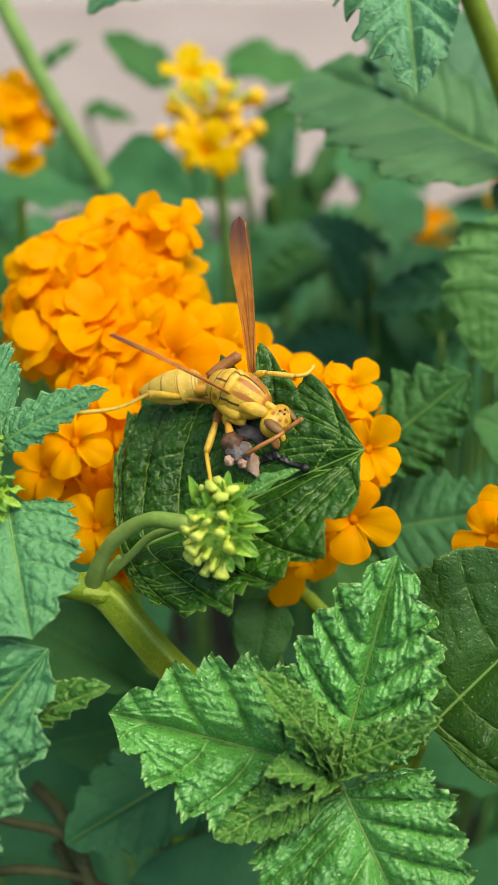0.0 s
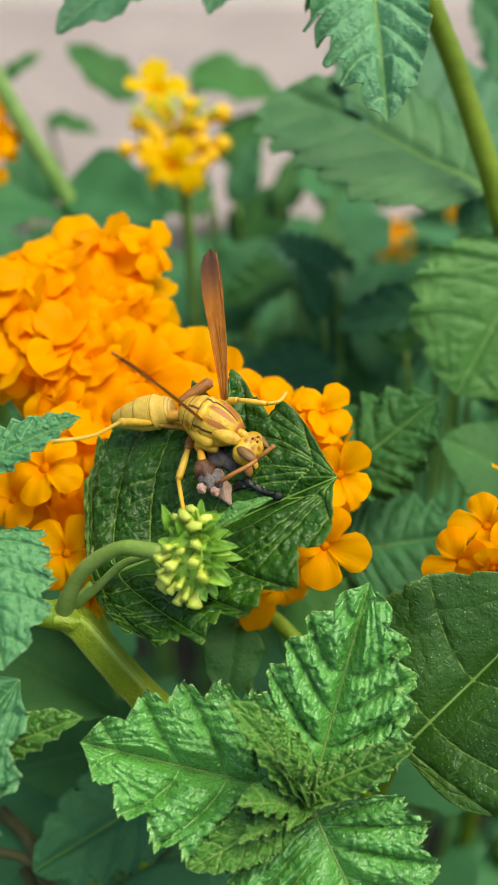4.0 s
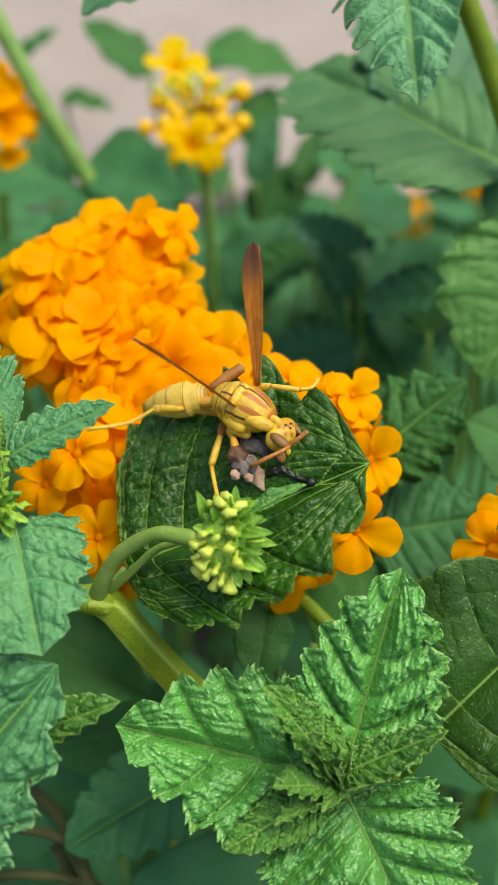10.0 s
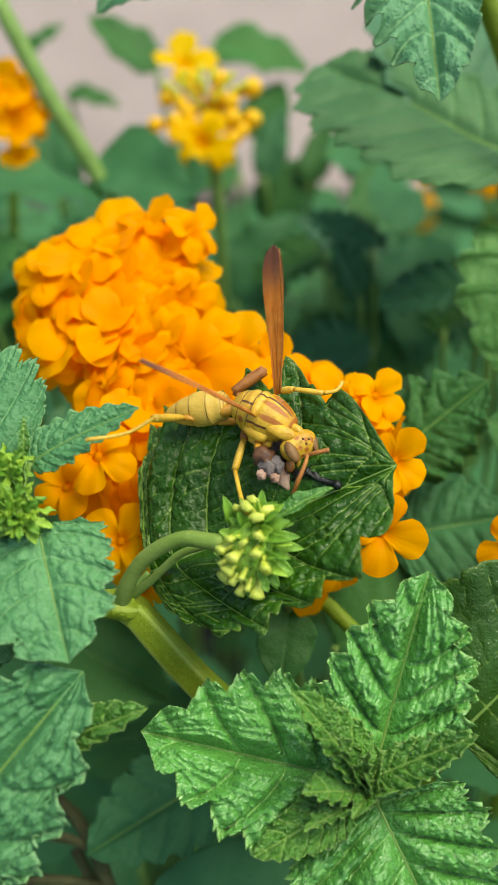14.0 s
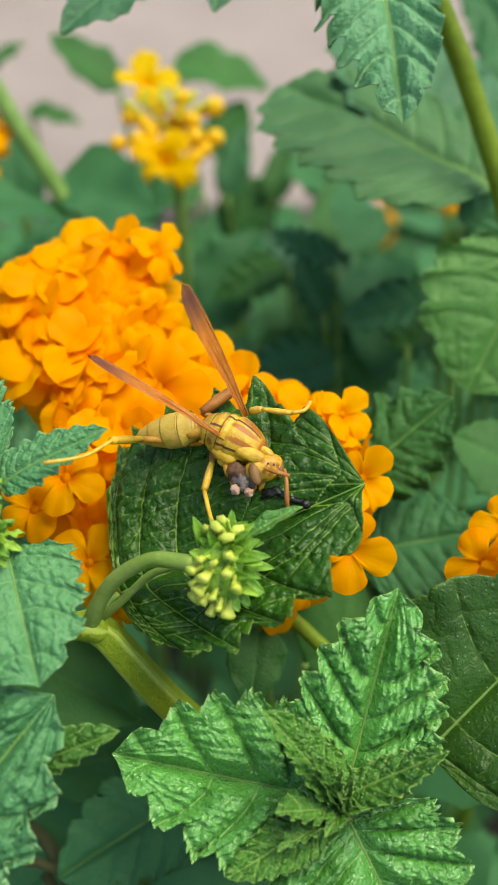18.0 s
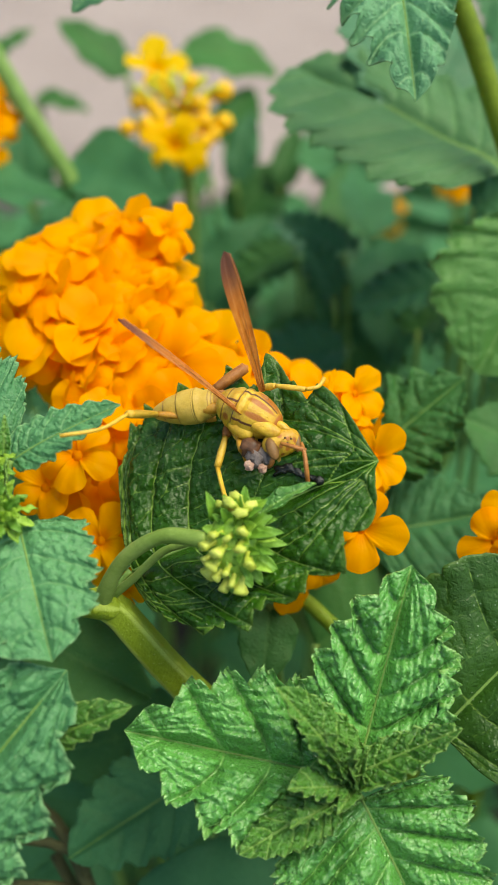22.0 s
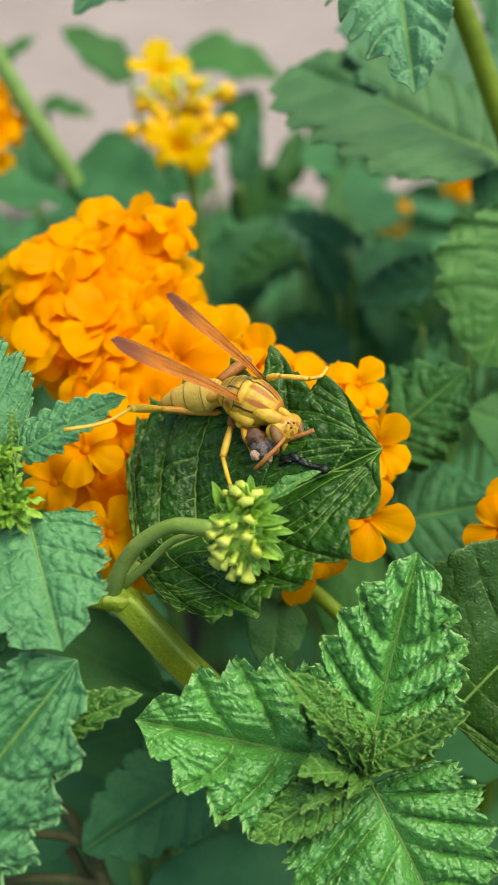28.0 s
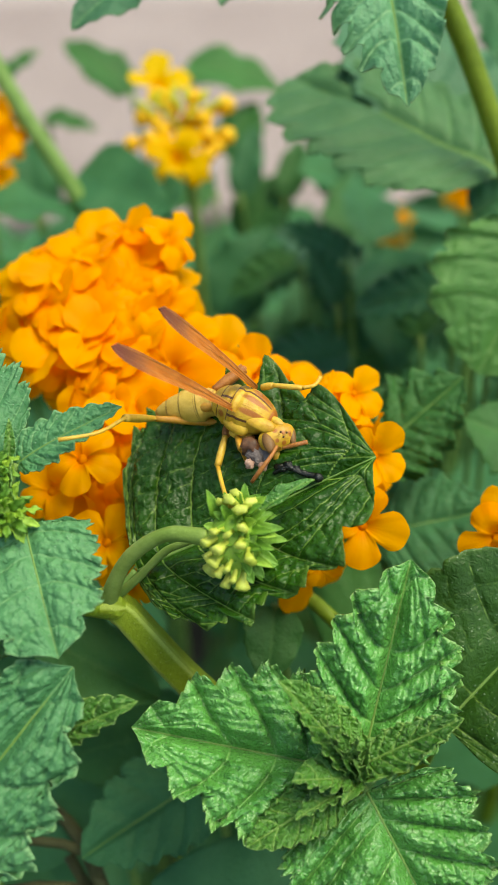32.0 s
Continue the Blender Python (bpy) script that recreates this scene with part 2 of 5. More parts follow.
BUD_GREEN = plain_material("bud_green", (0.18, 0.37, 0.03), (0.33, 0.54, 0.06), 0.5, 300, 0.00015, 0.15)
BRACT = plain_material("bract_green", (0.09, 0.25, 0.022), (0.20, 0.40, 0.045), 0.5, 300, 0.00015, 0.15)
BUD_TIP = plain_material("bud_tip", (0.46, 0.56, 0.06), (0.66, 0.72, 0.15), 0.45, 500, 0.0001, 0.15)
FAR_BUD = plain_material("far_bud_yellow", (0.62, 0.62, 0.035), (0.80, 0.76, 0.08), 0.5, 300, 0.0001, 0.2)
FAR_ROUND = plain_material("far_bud_orange", (0.90, 0.52, 0.008), (0.96, 0.64, 0.015), 0.5, 300, 0.0001, 0.3)
WASP_DARK = plain_material("wasp_dark", (0.05, 0.018, 0.008), (0.14, 0.055, 0.02), 0.35, 800)
WASP_RUST = plain_material("wasp_rust", (0.27, 0.085, 0.016), (0.46, 0.18, 0.035), 0.38, 700)
WASP_LEG = plain_material("wasp_leg_yellow", (0.58, 0.32, 0.03), (0.74, 0.48, 0.06), 0.32, 600)
WASP_AMBER = plain_material("wasp_leg_amber", (0.45, 0.19, 0.014), (0.62, 0.31, 0.030), 0.35, 600)
WASP_EYE = plain_material("wasp_eye", (0.13, 0.062, 0.020), (0.22, 0.110, 0.035), 0.4, 900, 0.00005, 0.0, 0.3)
FLESH = plain_material("prey_flesh", (0.42, 0.20, 0.14), (0.74, 0.50, 0.40), 0.3, 500, 0.0003, 0.2)
PREY_GREY = plain_material("prey_grey", (0.05, 0.04, 0.045), (0.22, 0.18, 0.18), 0.3, 400, 0.0004)
PREY_BLACK = plain_material("prey_black", (0.003, 0.004, 0.004), (0.010, 0.012, 0.010), 0.22, 700, 0.0001)
SOIL = plain_material("soil", (0.012, 0.010, 0.006), (0.04, 0.03, 0.018), 0.9, 30, 0.004)


def wasp_yellow(name, stripes, patches=(), seams=()):
    """Yellow cuticle with thin brown sutures at bands of the part's own length and turn, and rust-brown oval patches."""
    n = Nodes(name)
    uv = n.add("UVMap").outputs[0]
    sep = n.add("SeparateXYZ")
    n.link(uv, sep.inputs[0])
    t = n.noise(500, 3, 0.6)
    f = n.noise(3000, 4, 0.7)
    c = n.mix(n.smooth(t, 0.30, 0.72), (0.46, 0.235, 0.012), (0.68, 0.43, 0.040))
    c = n.mix(n.math("MULTIPLY", n.smooth(n.noise(900, 4, 0.7), 0.55, 0.75), 0.30), c, (0.30, 0.13, 0.015))
    pits = n.smooth(n.voronoi(2600), 0.22, 0.08)
    c = n.mix(n.math("MULTIPLY", pits, 0.16), c, (0.16, 0.07, 0.01))
    w = n.math("ADD", sep.outputs[1], n.math("MULTIPLY", n.math("SUBTRACT", t, 0.5), 0.05))
    for at_v, half in stripes:
        d = n.math("ABSOLUTE", n.math("SUBTRACT", w, at_v))
        c = n.mix(n.smooth(n.math("MULTIPLY", d, -1.0), -half, -half * 0.45), c, (0.15, 0.050, 0.010))
    for u0, v0, a, b in patches:
        du = n.math("DIVIDE", n.math("SUBTRACT", sep.outputs[0], u0), a)
        dv = n.math("DIVIDE", n.math("SUBTRACT", w, v0), b)
        d = n.math("ADD", n.math("MULTIPLY", du, du), n.math("MULTIPLY", dv, dv))
        c = n.mix(n.smooth(n.math("MULTIPLY", d, -1.0), -1.25, -0.35), c, (0.36, 0.115, 0.013))
    for u0, v0, v1 in seams:
        d = n.math("ABSOLUTE", n.math("SUBTRACT", sep.outputs[0], u0))
        inside = n.math("MULTIPLY", n.smooth(w, v0 - 0.01, v0 + 0.01), n.smooth(n.math("MULTIPLY", w, -1.0), -v1 - 0.01, -v1 + 0.01))
        c = n.mix(n.math("MULTIPLY", n.smooth(n.math("MULTIPLY", d, -1.0), -0.012, -0.006), inside), c, (0.10, 0.03, 0.008))
    return n.finish(c, 0.38, n.bump(n.math("SUBTRACT", f, pits), 0.00010), 0.0)


WASP_YELLOW = wasp_yellow("wasp_yellow", [])
WASP_BACK = wasp_yellow("wasp_back_yellow", [(0.17, 0.010), (0.36, 0.012)], [(0.31, 0.68, 0.026, 0.24), (0.21, 0.70, 0.026, 0.22), (0.41, 0.74, 0.05, 0.22), (0.30, 0.97, 0.3, 0.05), (0.12, 0.26, 0.03, 0.06)], [(0.26, 0.17, 0.36), (0.36, 0.36, 0.9), (0.14, 0.36, 0.9)])
WASP_FACE = wasp_yellow("wasp_face_yellow", [(0.98, 0.03)], [(0.18, 0.55, 0.035, 0.07), (0.30, 0.62, 0.03, 0.06), (0.24, 0.40, 0.03, 0.06), (0.36, 0.45, 0.03, 0.07), (0.12, 0.40, 0.03, 0.06), (0.25, 0.78, 0.05, 0.05)])
WASP_BELLY = plain_material("wasp_abdomen_cream", (0.52, 0.31, 0.035), (0.70, 0.475, 0.095), 0.42, 260)
WASP_SEAM = plain_material("wasp_seam", (0.34, 0.17, 0.022), (0.48, 0.28, 0.055), 0.4, 500)


def wing_material():
    n = Nodes("wasp_wing")
    uv = n.add("UVMap").outputs[0]
    sep = n.add("SeparateXYZ")
    n.link(uv, sep.inputs[0])
    t = n.noise(500, 3, 0.6)
    far = n.smooth(n.math("ADD", sep.outputs[1], n.math("MULTIPLY", t, 0.2)), 0.70, 1.02)
    c = n.mix(far, n.mix(n.smooth(t, 0.3, 0.7), (0.42, 0.125, 0.020), (0.56, 0.205, 0.045)), (0.130, 0.046, 0.036))
    n.p.inputs["Alpha"].default_value = 0.92
    m = n.finish(c, 0.3, n.bump(n.noise(2500, 3, 0.6), 0.00008), 0.08, None, 0.15)
    return m


WING = wing_material()


def paving_material(name, a, b):
    n = Nodes(name)
    t = n.noise(5, 4, 0.6)
    f = n.noise(260, 5, 0.75)
    return n.finish(n.mix(n.smooth(n.math("ADD", n.math("MULTIPLY", t, 0.5), n.math("MULTIPLY", f, 0.5)), 0.3, 0.7), a, b), 0.85, n.bump(f, 0.002))


PAVING = paving_material("paving_beige", (0.262, 0.206, 0.203), (0.370, 0.302, 0.298))
PAVING_PALE = paving_material("paving_pale", (0.345, 0.281, 0.278), (0.46, 0.386, 0.382))

# ---- the bush's own axes: x across, y up along the tilted flowering face, z out of it, in centimetres ----
TILT, HEIGHT = radians(40), 0.42
AXES = Matrix(((1, 0, 0), (0, math.sin(TILT), -math.cos(TILT)), (0, math.cos(TILT), math.sin(TILT))))
BACK = AXES.inverted()


def at(p):
    return AXES @ Vector(p) * 0.01 + Vector((0, 0, HEIGHT))


def foot(p, dx=0.0, dy=0.0):
    """The place on the soil under p, shifted by centimetres across and away, in the bush's axes."""
    w = at(p)
    return tuple(BACK @ (Vector((w.x + dx * 0.01, w.y + dy * 0.01, 0.0)) - Vector((0, 0, HEIGHT))) * 100)


def lower(p, dz, dx=0.0, dy=0.0):
    """The place dz centimetres under p."""
    return tuple(Vector(p) + BACK @ Vector((dx, dy, -dz)))


ORIGIN = {}


def thing(name, base, label, category, group="", kind=""):
    ob = new(name)
    ob.empty_display_size = 0.01
    ob.matrix_world = Matrix.Translation(at(base)) @ AXES.to_4x4()
    ORIGIN[ob.name] = Vector(base)
    return tagged(ob, label, category, group, kind)


def mesh_of(name, verts, faces, uvs=None, smooth=True):
    me = bpy.data.meshes.new(name)
    me.from_pydata([tuple(v) for v in verts], [], faces)
    if uvs is not None:
        corner = np.empty(len(me.loops), dtype=np.int32)
        me.loops.foreach_get("vertex_index", corner)
        table = np.array(uvs, dtype=np.float32)[corner]
        me.uv_layers.new(name="UVMap").data.foreach_set("uv", table[:, :2].ravel())
        if table.shape[1] > 2:
            me.uv_layers.new(name="veins").data.foreach_set("uv", table[:, 2:].ravel())
    if smooth:
        me.polygons.foreach_set("use_smooth", [True] * len(me.polygons))
    me.update()
    return me


def part(name, data, material, parent, label=""):
    """One mesh object under a thing or a part; data: vertices in the bush's axes, faces, and u, v."""
    verts, faces, uvs = data
    org = ORIGIN[parent.name]
    me = mesh_of(name, (np.asarray(verts) - np.array(org)) * 0.01, faces, uvs)
    me.materials.append(material)
    ob = new(name, me)
    ob.parent = parent
    ORIGIN[ob.name] = org
    return tagged(ob, label)


def piece(name, me, parent, m, label=""):
    """A part on a shared mesh, at the pose m in its thing's space."""
    ob = new(name, me)
    ob.parent = parent
    ob.matrix_basis = m
    ORIGIN[ob.name] = ORIGIN[parent.name]
    return tagged(ob, label)


def join(*sets):
    verts, faces, uvs = [], [], []
    for v, f, u in sets:
        n = len(verts)
        verts += [tuple(p) for p in v]
        faces += [tuple(i + n for i in face) for face in f]
        uvs += list(u)
    return verts, faces, uvs


def glide(points, count):
    """Even steps along a smooth line through the points, its bends kept tight where they lie close together."""
    p = np.array(points, float)
    if len(p) == 2:
        return p[0] + (p[1] - p[0]) * np.linspace(0, 1, count)[:, None]
    gap = np.linalg.norm(np.diff(p, axis=0), axis=1) + 1e-9
    at_p = np.r_[0, np.cumsum(gap ** 0.75)]
    slope = np.diff(p, axis=0) / np.diff(at_p)[:, None]
    tangent = np.vstack([slope[:1], [(slope[k] * (at_p[k + 2] - at_p[k + 1]) + slope[k + 1] * (at_p[k + 1] - at_p[k])) / (at_p[k + 2] - at_p[k]) for k in range(len(p) - 2)], slope[-1:]])
    out = []
    for t in np.linspace(0, at_p[-1], count):
        k = min(int(np.searchsorted(at_p, t, side="right")) - 1, len(p) - 2)
        h = at_p[k + 1] - at_p[k]
        a = (t - at_p[k]) / h
        out.append((1 + 2 * a) * (1 - a) ** 2 * p[k] + a * (1 - a) ** 2 * h * tangent[k] + a * a * (3 - 2 * a) * p[k + 1] + a * a * (a - 1) * h * tangent[k + 1])
    return np.array(out)


def tube(points, radii, sides=10, count=24, bumps=0.0, corners=0.0, hint=None):
    """A round rod through the points; radii are given at even steps. corners: how far its four edges stand out, the first one towards the hint."""
    line = glide(points, count)
    rad = np.interp(np.linspace(0, 1, count), np.linspace(0, 1, len(radii)), radii)
    verts, faces, uvs = [], [], []
    side = None
    for k in range(count):
        d = Vector(line[min(k + 1, count - 1)] - line[max(k - 1, 0)]).normalized()
        if side is None:
            side = Vector(hint).normalized() if hint else d.orthogonal().normalized()
        side = (side - d * side.dot(d)).normalized()
        other = d.cross(side)
        for j in range(sides):
            a = 2 * math.pi * j / sides
            r = rad[k] * (1 + bumps * noise.noise(Vector((*line[k][:2] * 3, a))) + corners * (abs(math.cos(2 * a)) ** 3 - 0.4))
            verts.append(Vector(line[k]) + (side * math.cos(a) + other * math.sin(a)) * r)
            uvs.append((j / sides, k / (count - 1)))
    for k in range(count - 1):
        for j in range(sides):
            i = (j + 1) % sides
            faces.append((k * sides + j, k * sides + i, (k + 1) * sides + i, (k + 1) * sides + j))
    faces.append(tuple(range(sides))[::-1])
    faces.append(tuple((count - 1) * sides + j for j in range(sides)))
    return verts, faces, uvs


def egg(a, b, profile, depth=1.0, side_hint=(0, 0, 1), sides=20, count=18, lump=0.0):
    """A body of revolution from a to b; profile gives its half width along it, depth squeezes it along the hint."""
    a, b = Vector(a), Vector(b)
    d = (b - a).normalized()
    z = Vector(side_hint)
    z = (z - d * z.dot(d)).normalized()
    x = d.cross(z)
    verts, faces, uvs = [], [], []
    for k in range(count):
        t = k / (count - 1)
        te = 0.5 - 0.5 * math.cos(math.pi * t)
        r = max(profile(te), 0.001)
        for j in range(sides):
            g = 2 * math.pi * j / sides
            rr = r * (1 + lump * noise.noise(Vector((math.cos(g) * 1.7, math.sin(g) * 1.7, te * 4 + a.x))))
            verts.append(a + (b - a) * te + x * math.cos(g) * rr + z * math.sin(g) * rr * depth)
            uvs.append((j / sides, te))
    for k in range(count - 1):
        for j in range(sides):
            i = (j + 1) % sides
            faces.append((k * sides + j, k * sides + i, (k + 1) * sides + i, (k + 1) * sides + j))
    faces.append(tuple(range(sides))[::-1])
    faces.append(tuple((count - 1) * sides + j for j in range(sides)))
    return verts, faces, uvs


def oval(r, power=0.5):
    return lambda t: r * max(4 * t * (1 - t), 0) ** power


def blade(base, tip, normal, left, right, fold=0.12, arch=0.05, teeth=0, tooth=0.14, quilt=0.02, ribs=8.0, lean=0.28, ruffle=0.04, curl=0.0,
          waist=0.62, blunt=0.8, broad=0.0, grid=(64, 30), seed=0, thick=0.018, pucker=0.0, rungs=6.0, fringe=0.02):
    """A toothed leaf blade from base to tip (cm), with half widths to its left and right, a midrib groove, bulging fields between side veins
    and their cross veins, lobes where the side veins end, a fold along the midrib, an arch along its length and a ruffled margin."""
    base, tip = Vector(base), Vector(tip)
    long = (tip - base).length
    y = (tip - base).normalized()
    z = Vector(normal)
    z = (z - y * z.dot(y)).normalized()
    x = y.cross(z)
    ns, nq = grid
    rnd = random.Random(seed)
    ph, ph2 = rnd.uniform(0, 6), rnd.uniform(0, 6)
    top, uvs = [], []
    for i in range(ns + 1):
        s = i / ns
        if broad:
            wide = min(1.0, s / 0.10) ** 0.5 * max(1 - (1 - 0.06) * s ** broad, 0.0)
        else:
            wide = max(math.sin(math.pi * s ** waist), 0.0) ** blunt
        wide += 0.012 * (1 - s)
        for j in range(nq + 1):
            q = 2 * j / nq - 1
            aq = abs(q)
            w = (left if q < 0 else right) * wide
            if teeth:
                tp = s * teeth + (0.35 if q < 0 else 0.0) + 0.2 * math.sin(5 * s + ph)
            else:
                tp = (s - lean) * ribs + (0.15 if q < 0 else 0.0) + 0.15 * math.sin(9 * s + ph)
            saw = tp - math.floor(tp)
            point = saw / 0.22 if saw < 0.22 else 1 - (saw - 0.22) / 0.78
            cut = tooth * (point if teeth else 1 - abs(math.sin(math.pi * saw ** 0.85)) ** 0.55)
            nib = (tp * 3.3 + ph) % 1.0
            cut += fringe * (nib / 0.3 if nib < 0.3 else 1 - (nib - 0.3) / 0.7)
            u = q * w * (1 - cut * aq ** 4)
            v = long * (s + 0.02 * aq ** 3 * (1 if saw > 0.5 else -1) * min(saw, 1 - saw) * wide)
            c = (s - lean * aq) * ribs + 0.5
            field = abs(math.sin(math.pi * c)) ** 0.55
            edge = min(1.0, aq * 5) * min(1.0, wide * 2)
            h = quilt * long * field * edge * (1 - 0.4 * aq ** 4)
            if pucker:
                rung = abs(math.sin(math.pi * (aq * rungs * wide + 0.35 * c + 0.5 * noise.noise(Vector((u * 2, v * 2, ph)))))) ** 0.6
                cell = noise.voronoi(Vector((u * 8, v * 8, ph2)))[0]
                h += pucker * edge * (0.8 * rung * field + 0.5 * (min(1.0, cell[1] - cell[0]) ** 0.5 - 0.4))
            else:
                h += 0.009 * long * noise.noise(Vector((u * 6, v * 6, ph2 * 5)))
            h -= 0.02 * long * math.exp(-(u / (0.035 * long + 0.02)) ** 2)
            h += fold * abs(u) + arch * long * 4 * s * (1 - s) - curl * u * u / (left + right)
            h += ruffle * long * aq ** 2.5 * math.sin(s * 15 + ph + (2 if q < 0 else 0)) * wide
            h -= 0.5 * ruffle * long * aq ** 6 * (saw - 0.5)
            h += 0.025 * long * noise.noise(Vector((u * 1.1, v * 1.1, ph2 * 3)))
            top.append(base + x * u + y * v + z * h)
            uvs.append((q * 0.5 + 0.5, s, min(abs(u) * 0.7, abs(c - round(c)) / ribs * long + 0.006), 1.0))
    n = len(top)
    row = nq + 1
    faces = [(i * row + j, i * row + j + 1, (i + 1) * row + j + 1, (i + 1) * row + j) for i in range(ns) for j in range(nq)]
    verts = list(top)
    if thick:
        verts += [p - z * thick for p in top]
        faces += [tuple(k + n for k in f)[::-1] for f in faces]
        ring = [j for j in range(row)] + [i * row + nq for i in range(1, ns + 1)] + [ns * row + j for j in range(nq - 1, -1, -1)] + [i * row for i in range(ns - 1, 0, -1)]
        for a, b in zip(ring, ring[1:] + ring[:1]):
            faces.append((b, a, a + n, b + n))
        uvs = uvs * 2
    return verts, faces, uvs


def line_distance(points, a, b):
    """For each point of the plane its distance to the nearest of the segments a to b."""
    out = np.empty(len(points))
    d = b - a
    size = np.maximum((d * d).sum(1), 1e-12)
    for k in range(0, len(points), 3000):
        p = points[k:k + 3000, None, :] - a[None]
        f = np.clip((p * d[None]).sum(2) / size, 0, 1)
        gap = p - f[:, :, None] * d[None]
        out[k:k + 3000] = np.sqrt((gap * gap).sum(2).min(1))
    return out


def lobed(base, tip, normal, left, right, lobes=6, notch=0.25, drop=0.18, quilt=0.09, pebble=0.03, fold=0.06, arch=0.03, curl=0.0, ruffle=0.05,
          waist=0.7, blunt=0.62, nibs=4, fringe=0.07, sweep=(0.05, 0.05), rise=None, rows=26, across=30, seed=0, thick=0.02, droop=0.0, pitch=0.17, late=1.0, wander=0.22):
    """A leaf blade whose side veins run in grooves to the tips of its lobes, with cross veins between them, the fields between the veins bulging and
    pebbled, each lobe edged with small teeth. rise, if given, holds for each side how soon the half width is reached and how it falls off towards the
    tip; late lets the lobes deepen towards the tip."""
    base, tip = Vector(base), Vector(tip)
    long = (tip - base).length
    y = (tip - base).normalized()
    z = Vector(normal)
    z = (z - y * z.dot(y)).normalized()
    x = y.cross(z)
    rnd = random.Random(seed + 1)
    ph = rnd.uniform(0, 6)
    fields = lobes + 1
    notch = notch if isinstance(notch, tuple) else (notch, notch)
    fold = fold if isinstance(fold, tuple) else (fold, fold)
    jit = [[rnd.uniform(-0.10, 0.10) for _ in range(fields + 1)] for _ in range(2)]
    ns, nq = fields * rows, across

    def place(t, sd, aq, toothed=True):
        f = t * fields
        k = min(int(f), lobes)
        f -= k
        if rise:
            soon, fall = rise[sd]
            wide = min(1.0, t / soon) ** 0.5 * max(1 - t ** fall, 0.0) ** 0.75
        else:
            wide = max(math.sin(math.pi * t ** waist), 0.0) ** blunt
        deep = notch[sd] * (0.35 + 0.65 * min(1, 1.3 * t)) * min(1.0, 0.15 + 1.1 * t) ** (late - 1) * (1.3 if k >= lobes - 1 and (f > 0.5 or k == lobes) and f < 0.5 + 0.5 * (k < lobes) else 1)
        ff = min(max(f ** 0.82 + jit[sd][k] * math.sin(math.pi * f), 0.0), 1.0)
        cut = deep * (1 - math.sin(math.pi * ff) ** 0.75)
        if toothed:
            tooth = (f * nibs + jit[sd][k] * 5) % 1.0
            cut += fringe * (1 + jit[sd][k] * 4) * (tooth / 0.7 if tooth < 0.7 else (1 - tooth) / 0.3) * min(1, wide * 2)
        w = (left if sd == 0 else right) * wide * (1 + 0.35 * jit[sd][k] * math.sin(math.pi * f))
        if k == lobes:
            w *= (1 - f) ** 0.3
        u = w * aq * (1 - cut * aq ** 3)
        s0 = t ** (1 + 4 * drop)
        s1 = t + sweep[sd] * wide - 0.05 * (1 - t) * wide
        s1 += 0.08 * deep * (math.sin(math.pi * ff) ** 2 - 0.5) * wide
        v = long * (s0 + (s1 - s0) * aq ** 1.25)
        return u, v, wide, f

    flat, info = [], []
    for i in range(ns + 1):
        t = i / ns
        for j in range(2 * nq + 1):
            q = j / nq - 1
            sd, aq = (0, -q) if q < 0 else (1, q)
            u, v, wide, f = place(t, sd, aq)
            flat.append((u if sd else -u, v))
            info.append((t, sd, aq, q, u, v, wide, f))
    flat = np.array(flat)
    # the vein lines: midrib and side veins, then cross veins between neighbours
    main, thin = [], []
    rib = [(0.0, place(k / 40, 0, 0.0)[1]) for k in range(41)]
    main += list(zip(rib, rib[1:]))
    for sd in (0, 1):
        sign = 1 if sd else -1

        def spot(t, q):
            u, v, _, _ = place(min(max(t, 0.001), 0.999), sd, q, False)
            return (sign * u, v)

        bent = [rnd.uniform(-wander, wander) for _ in range(fields)]
        side = [lambda q, k=k: (k + 0.5 + bent[k] * math.sin(math.pi * q) - 0.12 * q * (1 - q)) / fields for k in range(fields)]
        for k in range(fields):
            pts = [spot(side[k](q), q) for q in np.linspace(0, 0.96, 11)]
            main += list(zip(pts, pts[1:]))
        for k in range(-1, fields):
            reach = (left if sd == 0 else right) * place(min((k + 1) / fields + 0.02, 0.96), sd, 1.0, False)[2]
            steps = max(2, int(reach / pitch))
            for m in range(1, steps + 1):
                q = (m + rnd.uniform(-0.3, 0.3)) / (steps + 1)
                t0 = side[k](q) if k >= 0 else 0.0
                q1 = min(0.97, q + rnd.uniform(-0.04, 0.10))
                t1 = side[k + 1](q1) if k + 1 < fields else 1.0
                mid = rnd.uniform(0.4, 0.6)
                a, b = spot(t0, q), spot(t1, q1)
                c = spot(t0 + (t1 - t0) * mid, (q + q1) / 2 + rnd.uniform(-0.35, 0.35) / (steps + 1))
                thin += [(a, c), (c, b)]
                if rnd.random() < 0.6:
                    thin.append((c, spot(t0 + (t1 - t0) * rnd.uniform(0.35, 0.65), min(0.97, (q + q1) / 2 + 0.8 / (steps + 1)))))
    main, thin = np.array(main), np.array(thin)
    d_main = line_distance(flat, main[:, 0], main[:, 1])
    d_thin = np.minimum(line_distance(flat, thin[:, 0], thin[:, 1]), d_main)
    top, uvs = [], []
